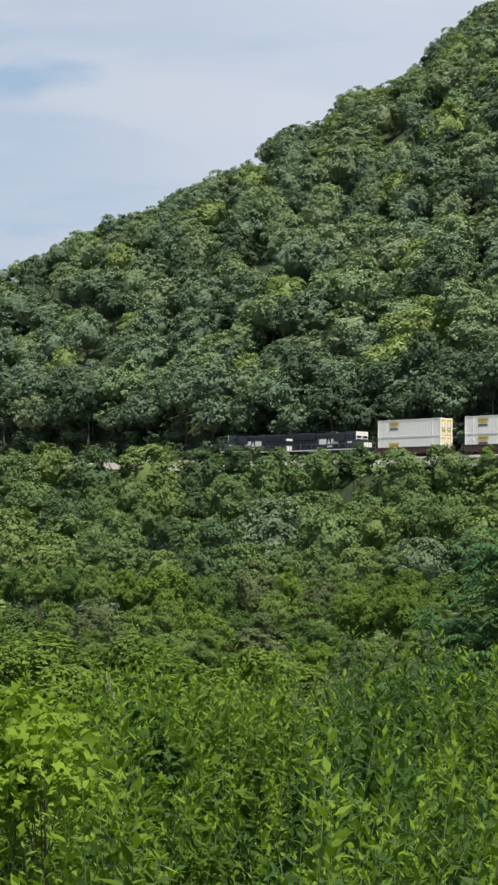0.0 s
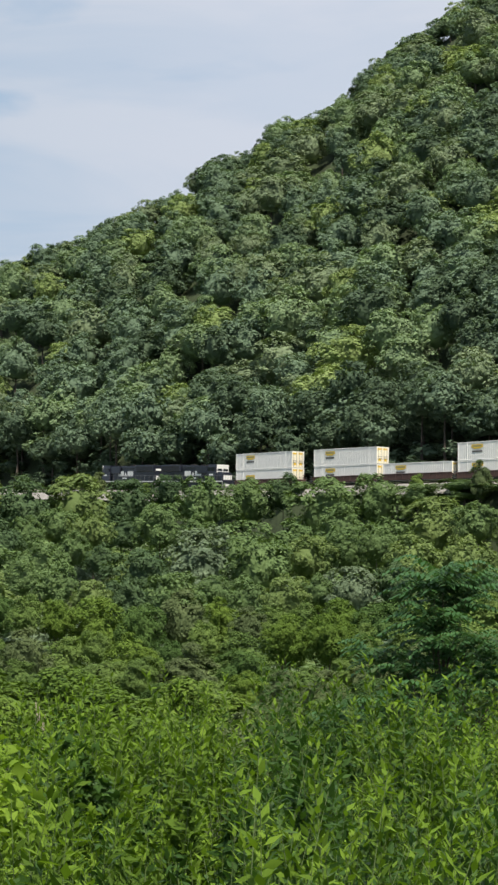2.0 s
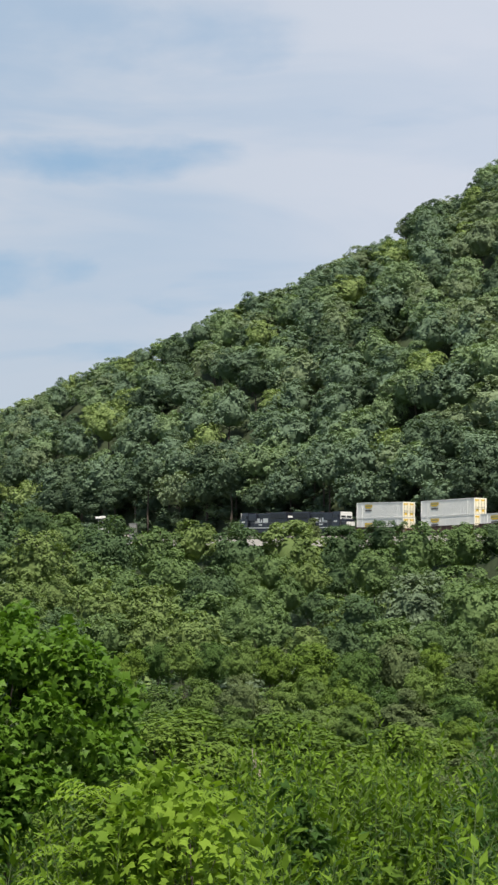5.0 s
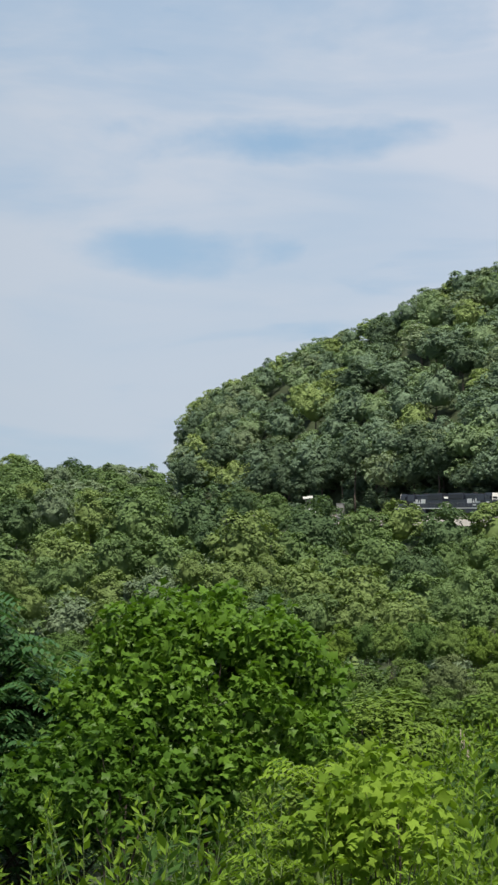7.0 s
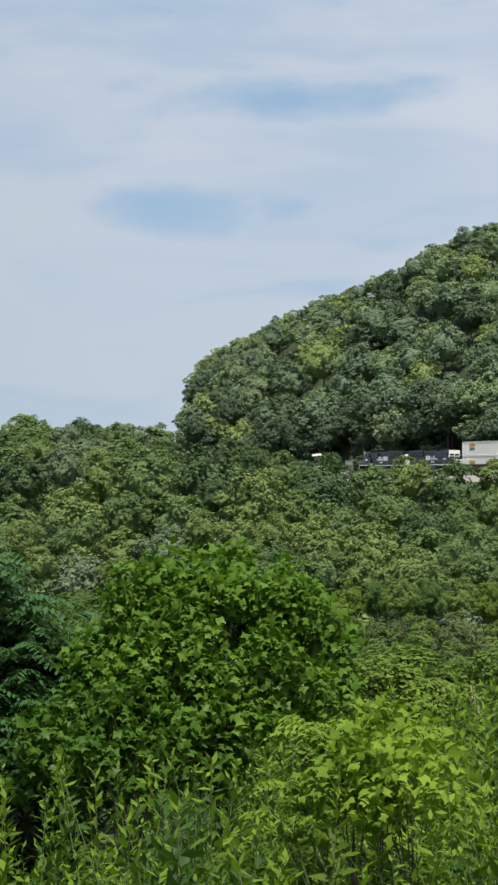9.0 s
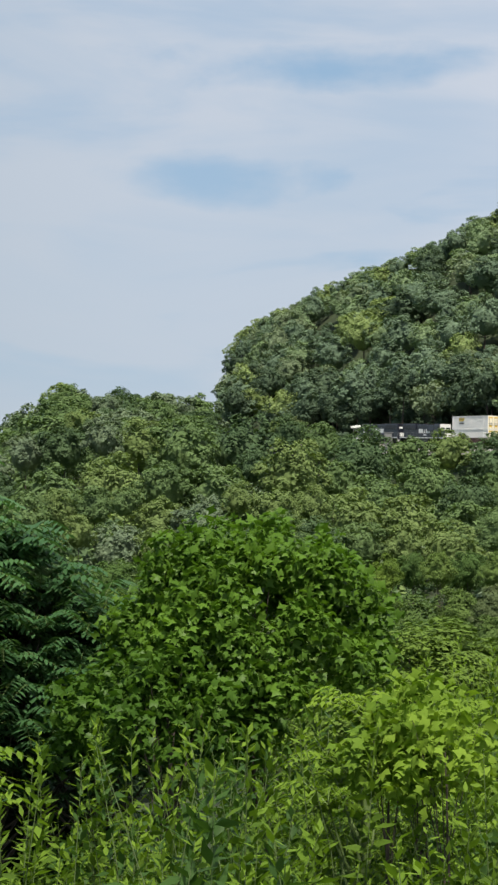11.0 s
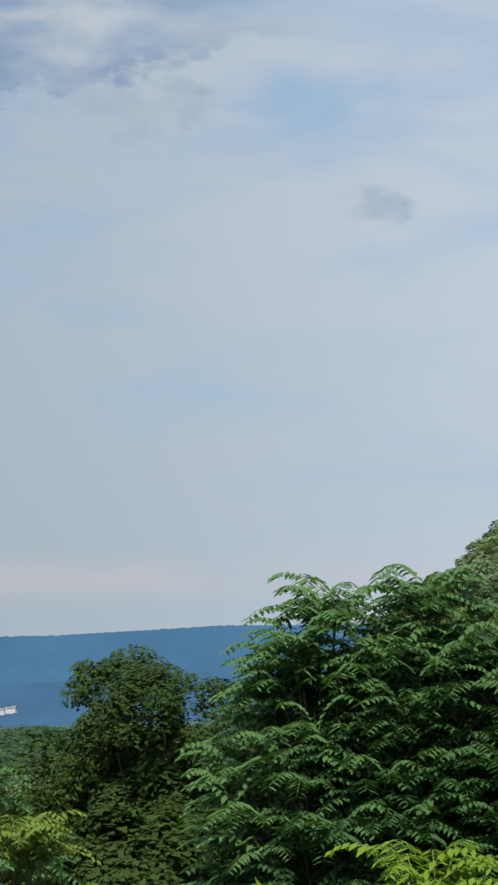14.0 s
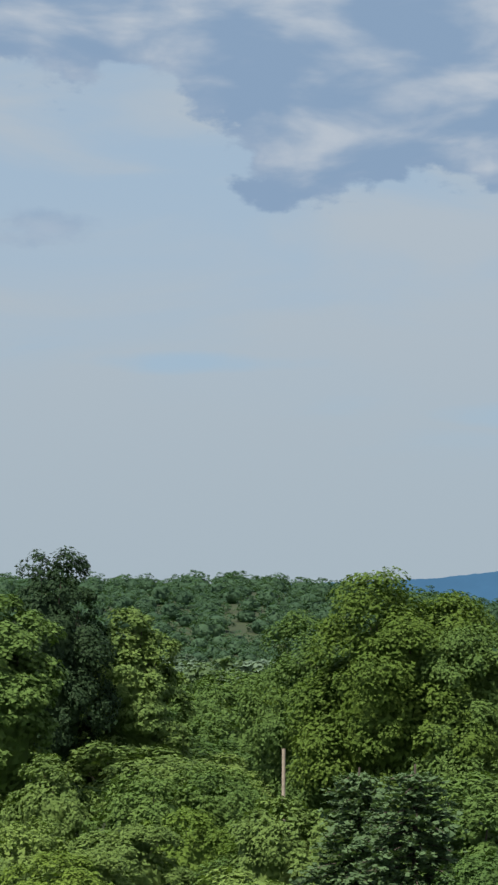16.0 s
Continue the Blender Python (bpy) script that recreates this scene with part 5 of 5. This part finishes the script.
fallen_branch(-.1, 28.5, -4.5, -1.5, -3.3)

POLE_WOOD = plain("weathered_pole", (0.33, 0.28, 0.22), 0.9, 0, 5, 0.3)
bare_tree("dead_tree", "pale broken dead trunk among the bushes", 5.55, 37, -1.15, POLE_WOOD, 81, .03)
bare_tree("dead_tree", "bare grey dead tree over the roadside woods", 45.1, 330, -.9, PALE_BARK, 82, .12)

# ---- road, poles and the left of the valley ----
ASPHALT = plain("asphalt", (0.20, 0.20, 0.205), 0.9, 0, .8, 0.12)
GRASS = plain("verge_grass", (0.11, 0.145, 0.045), 0.95, 0, 1.5, 0.3)
ROAD_YELLOW = plain("road_yellow", (0.55, 0.36, 0.07), 0.8, 0, 3, 0.2)
ROAD_WHITE = plain("road_white", (0.6, 0.6, 0.58), 0.8, 0, 3, 0.15)


def smooth_road():
    """Points along the road's middle, with height and side vector."""
    d = np.array([q[1] for q in ROAD], float)
    u = np.linspace(0, len(ROAD) - 1, 90)
    base = np.arange(len(ROAD))
    xy = np.array(ROAD_XY)
    x, y = np.interp(u, base, xy[:, 0]), np.interp(u, base, xy[:, 1])
    for _ in range(12):
        x[1:-1], y[1:-1] = (x[:-2] + 2 * x[1:-1] + x[2:]) / 4, (y[:-2] + 2 * y[1:-1] + y[2:]) / 4
    out = []
    for i in range(len(x)):
        j, k = max(i - 1, 0), min(i + 1, len(x) - 1)
        s = Vector((y[k] - y[j], -(x[k] - x[j]), 0)).normalized()
        out.append((Vector((x[i], y[i], ground_height(x[i], y[i]) + .2)), s))
    return out


ROAD_LINE = smooth_road()


def road_strip(name, label, lo, hi, up, mat):
    V, F = [], []
    for p, s in ROAD_LINE:
        V += [tuple(p + s * lo + Vector((0, 0, up))), tuple(p + s * hi + Vector((0, 0, up)))]
    for i in range(len(ROAD_LINE) - 1):
        a = i * 2
        F += [(a, a + 1, a + 3), (a, a + 3, a + 2)]
    link(name, mesh_tris(name, V, F, [mat]), None, label, "structure")


road_strip("road_verge", "mown grass verge beside the road", -4.6, 5.6, -.06, GRASS)
road_strip("road", "two-lane grey asphalt road curving away through woods", -3.1, 3.1, 0, ASPHALT)
for lo, hi, mat in ((-2.85, -2.72, ROAD_WHITE), (2.72, 2.85, ROAD_WHITE), (-.16, -.05, ROAD_YELLOW), (.05, .16, ROAD_YELLOW)):
    road_strip("road_marking", "painted line on the asphalt road", lo, hi, .012, mat)


def utility_pole(x, y, height, arms, label, lean=0.0, r=.22):
    root = new("utility_pole")
    g = ground_height(x, y)
    root.location = (x, y, g)
    root.rotation_euler = (0, lean, radians(-50))
    tagged(root, label, "utility pole", "utility poles by the road")
    heap = Heap()
    heap.add(*tube([(0, 0, -.5), (0, 0, height * .5), (0, 0, height)], [r, r * .85, r * .68], 10))
    link("pole", heap.mesh("pole", [POLE_WOOD]), root)
    for z in arms:
        part("crossarm", boxes((-1.2, 1.2, -.2, -.06, height - z - .12, height - z)), POLE_WOOD, root)
        bm = bmesh.new()
        for px in (-1.05, -.45, .45, 1.05):
            cyl_bm(bm, (px, -.13, height - z + .1), (0, 0, 1), .05, .2, 8)
        part("insulators", bm, GREY_STEEL, root)
    return root


for az, D, top, arms in ((47.32, 300, -2.05, (.5,)), (47.12, 285, -2.2, (1.1,)), (46.98, 268, -2.35, (.6, 1.4)), (46.62, 225, -3.2, ()), (47.45, 330, -1.7, (.5,))):
    x, y = spot(az, D)
    utility_pole(x, y, D * math.tan(radians(top)) + EYE.z - ground_height(x, y), arms, "weathered wooden utility pole beside the road")
x, y = spot(54.5, 88)
utility_pole(x, y, 88 * math.tan(radians(-1.85)) + EYE.z - ground_height(x, y), (), "bare pale pole rising out of the trees", 0, .1)


def guide_post(p):
    root = new("guide_post")
    root.location = p
    tagged(root, "small white guide post at the road edge", "guide post", "guide posts along the road")
    part("post", boxes((-.05, .05, -.05, .05, -.3, .65), bevel=.012), WHITE_PAINT, root)
    part("band", boxes((-.055, .055, -.055, .055, .45, .54)), LABEL_DARK, root)
    return root


_first = None
for i in range(22, 80, 6):
    p, s = ROAD_LINE[i]
    where = p + s * 3.9
    if _first is None:
        _first = guide_post(where)
    else:
        copy_thing(_first, Matrix.Translation(where))


def conifer(name, label, az, D, top_el, radius, seed, bark=BARK, leaf="pine", whorl=.36):
    """A spruce: a straight stem with whorls of drooping branches."""
    rng = np.random.default_rng(seed)
    x, y = spot(az, D)
    g = ground_height(x, y)
    H = D * math.tan(radians(top_el)) + EYE.z - g
    root = new(name)
    root.location = (x, y, g)
    tagged(root, label, "tree")
    heap, wood = Heap(), Heap()
    wood.add(*tube([(0, 0, -.3), (0, 0, H * .6), (0, 0, H)], [.22, .12, .03], 8))
    for z in np.arange(H * .12, H * .98, whorl):
        reach = radius * (1 - z / H) ** .5 + .2
        for j in range(8):
            a = z * 3.7 + j * .8 + rng.uniform(-.3, .3)
            L = reach * rng.uniform(.55, 1.1)
            out = np.array([math.cos(a), math.sin(a), 0])
            tip = np.array([0, 0, z]) + out * L + np.array([0, 0, -.28 * L + .1 * L])
            wood.add(*tube([(0, 0, z), tuple((np.array([0, 0, z]) + tip) / 2 + np.array([0, 0, .04 * L])), tuple(tip)], [.03, .02, .008], 3))
            n = int(150 * L / radius) + 16
            t = rng.uniform(.2, 1.05, n)[:, None]
            P = np.array([0, 0, z]) * (1 - t) + tip * t + rng.normal(size=(n, 3)) * np.array([.14, .14, .06])
            X, Y, Z = frames_from(np.array([0, 0, 1]) + rng.normal(size=(n, 3)) * .35, rng, out + rng.normal(size=(n, 3)) * .6 + np.array([0, 0, -.5]))
            heap.add(*spread(*CLUMP, P, X, Y, Z, rng.uniform(.13, .30, n) * max(.8, D / 110)))
    link("crown", heap.mesh("crown", [LEAF[leaf]]), root)
    link("trunk", wood.mesh("trunk", [bark]), root)


conifer("spruce", "dark green spruce with a pale bare stem by the road", 42.9, 140, -.95, 4.4, 71, PALE_BARK, "locust_near", .62)
conifer("pine", "blue-green pine among the roadside trees", 51.2, 62, -2.2, 3.0, 72, whorl=.30)
conifer("pine", "blue-green pine among the roadside trees", 52.6, 66, -2.3, 2.8, 73, whorl=.30)


def single_tree(az, D, top_el, radius, kind, label, turn=0.0):
    x, y = spot(az, D)
    stand_tree(kind, x, y, D * math.tan(radians(top_el)) + EYE.z - ground_height(x, y), radius, turn, label, "")


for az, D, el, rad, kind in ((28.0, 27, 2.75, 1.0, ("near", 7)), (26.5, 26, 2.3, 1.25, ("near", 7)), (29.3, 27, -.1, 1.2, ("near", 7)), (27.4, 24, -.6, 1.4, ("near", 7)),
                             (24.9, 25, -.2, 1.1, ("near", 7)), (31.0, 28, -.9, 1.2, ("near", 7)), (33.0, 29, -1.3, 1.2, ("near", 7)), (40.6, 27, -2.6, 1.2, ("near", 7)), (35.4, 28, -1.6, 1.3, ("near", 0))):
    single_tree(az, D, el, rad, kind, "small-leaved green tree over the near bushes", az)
# shrubs in the thicket leaves, whose colour already holds the shade
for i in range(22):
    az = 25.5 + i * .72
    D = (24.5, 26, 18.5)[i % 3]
    single_tree(az, D, (-2.0, -1.6, -3.9)[i % 3] - .5 * (i % 4), (.95, 1.1, .8)[i % 3], ("near", 7), "dense shrub below the valley view, shade put into its dark green", az)
for az, D, el, rad in ((8.2, 41, .05, 2.0), (6.9, 43, .35, 2.4), (5.0, 44, .2, 1.9), (3.7, 40, -.25, 1.7), (2.2, 46, -.1, 1.8)):
    single_tree(az, D, el, rad, ("near", 3), "spreading yellowish-green locust tree behind the weeds", az * 2)
# added thickets: dark leaf colour stands for the shade beneath the trees of heaven
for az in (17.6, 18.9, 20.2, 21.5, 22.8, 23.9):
    single_tree(az, 23.8, -1.5 - .4 * math.sin(az * 3), 1.0, "deep", "added thicket, its dark leaves standing for shade under the trees of heaven", az)
single_tree(51.4, 105, 2.9, 5.0, ("big", 3), "tall yellowish-green locust tree over the woods", 1.0)
single_tree(49.9, 104, 1.9, 3.9, ("big", 1), "dark green oak-like tree by the road", 2.0)
single_tree(48.6, 103, -.1, 1.9, "rust", "tree with rusty brown leaves beside the road", .5)
single_tree(48.8, 95, -1.7, 1.6, ("near", 1), "dark green tree before a rusty tree", 2.2)
single_tree(53.4, 110, 1.7, 4.0, ("big", 1), "green maple-like tree over the woods", 3.0)
single_tree(60.4, 125, 3.35, 3.0, "deep", "tall dark green tree over the woods", 0.4)
single_tree(58.3, 128, 2.1, 2.8, ("big", 0), "green tree over the woods", 2.4)
single_tree(61.8, 115, 2.4, 3.2, ("near", 1), "green tree over the woods", 1.4)
single_tree(54.5, 74, -2.1, 2.4, ("near", 0), "round green tree before a pale pole", 0.9)
single_tree(49.9, 70, -1.9, 2.2, ("near", 1), "dull green tree beside the road", 0.2)
single_tree(49.4, 58, -3.6, 2.0, ("near", 1), "dark green tree beside the road", 1.2)
for az, el, rad, k in ((4.1, 4.45, 1.5, 2), (2.9, 4.2, 1.4, 5), (-4.0, 4.4, 1.6, 5), (-5.6, 4.65, 2.1, 2), (6.9, 4.25, 1.5, 0), (11.0, 4.75, 2.0, 6)):
    single_tree(az, float(np.interp(az, TAZ, TD)) - 14, el, rad, ("near", k), "slender green tree standing before the railway", az)

# reservoir
WATER_M, WN = material("reservoir_water")
_wb = WN.add("ShaderNodeBump", None, Strength=.02, Height=WN.add("ShaderNodeTexNoise", None, Scale=.6, Detail=3.0))
_wp = WN.add("ShaderNodeBsdfPrincipled", None, Base_Color=rgb(0.16, 0.20, 0.22), Roughness=.4)
WN.put(_wp, "Normal", _wb)
finish(WN, _wp)


def disc(name, label, az, D, half_az, half_D, z, mat):
    V, F = [], []
    for k in range(40):
        a = 2 * math.pi * k / 40
        x, y = spot(az + half_az * math.cos(a), D + half_D * math.sin(a))
        V.append((x, y, z + EYE.z))
    x, y = spot(az, D)
    V.append((x, y, z + EYE.z))
    F = [(40, k, (k + 1) % 40) for k in range(40)]
    link(name, mesh_tris(name, V, F, [mat]), None, label, "structure")


SHORE = plain("pale_shore", (0.46, 0.42, 0.36), 0.95, 0, .05, 0.15)
disc("shore", "pale stony shore of the reservoir", 33.3, 1500, 2.3, 430, -21.6, SHORE)
disc("water", "still reservoir reflecting the pale sky", 33.3, 1425, 2.45, 345, -21.4, WATER_M)


# white walls greyed and blued: distance haze put into the colour
HOUSE_WALL = plain("hazed_siding", (0.40, 0.43, 0.47), 0.85, 0, .4, 0.2)


def house(az, D, el, w, d, h, turn):
    root = new("house")
    x, y = spot(az, D)
    root.location = (x, y, D * math.tan(radians(el)) + EYE.z)
    root.rotation_euler = (0, 0, radians(turn))
    tagged(root, "small pale house among trees at the mountain's foot", "house", "white houses far off")
    part("wall", boxes((-w / 2, w / 2, -d / 2, d / 2, -6, h)), HOUSE_WALL, root)
    bm = bmesh.new()
    box_bm(bm, -w / 2 - .5, w / 2 + .5, -d / 2 - .5, d / 2 + .5, h, h + d * .3)
    for v in bm.verts:
        if v.co.z > h + .1:
            v.co.y = 0
    part("roof", bm, GREY_STEEL, root)
    for k in (-.3, 0, .3):
        part("window", boxes((w * k - .8, w * k + .8, -d / 2 - .06, -d / 2 + .02, h * .35, h * .7)), GLASS_DARK, root)


for i, (az, el, w, h) in enumerate(((30.5, .16, 9, 5), (30.62, .12, 12, 4), (30.85, .14, 8, 5), (31.1, .10, 10, 4), (31.42, .13, 7, 4), (31.7, .08, 9, 4))):
    house(az, 3380, el + .03 * math.sin(i * 2.1), w * (.7 + .3 * (i % 3)), 7, h * .45, 5 + i * 23)


# ---- by the line ----


def flood_light(s, side, height):
    """A post with a white lamp head."""
    p, th = on_track(s, side, 0)
    root = new("signal_post")
    root.location = (p.x, p.y, p.z - .9)
    tagged(root, "slim post with a white lamp head beside the railway", "signal post")
    bm = bmesh.new()
    cyl_bm(bm, (0, 0, height / 2), (0, 0, 1), .08, height, 10)
    part("post", bm, GREY_STEEL, root)
    part("crossbar", boxes((-.6, .6, -.05, .05, height - .1, height)), GREY_STEEL, root)
    for x in (0,):
        part("lamp_head", boxes((x - .65, x + .65, -.25, .25, height, height + .5), bevel=.06), WHITE_PAINT, root)
    return root


def cabinet(s, side, w, h, mat, label):
    p, th = on_track(s, side, 0)
    root = new("cabinet")
    root.location = (p.x, p.y, p.z - 1.0)
    tagged(root, label, "cabinet")
    part("body", boxes((-w / 2, w / 2, -w / 2, w / 2, 0, h), bevel=.05), mat, root)
    part("roof", boxes((-w / 2 - .1, w / 2 + .1, -w / 2 - .1, w / 2 + .1, h, h + .12), bevel=.03), mat, root)
    part("door", boxes((-w * .35, w * .35, -w / 2 - .04, -w / 2, .1, h - .15), bevel=.01), mat, root)


def along_line(az):
    return float(np.interp(az, TAZ, TS))


flood_light(along_line(8.72), 7.0, 4.4)
flood_light(along_line(8.62), 9.0, 4.2)
cabinet(along_line(8.70), 7.6, 1.0, 1.9, WHITE_PAINT, "white equipment cabinet beside the railway")
cabinet(along_line(8.55), 7.6, 1.0, 1.9, WHITE_PAINT, "white equipment cabinet beside the railway")
cabinet(along_line(7.93), 7.0, 1.6, 3.2, GREY_STEEL, "grey equipment cabinet beside the railway")

motions()
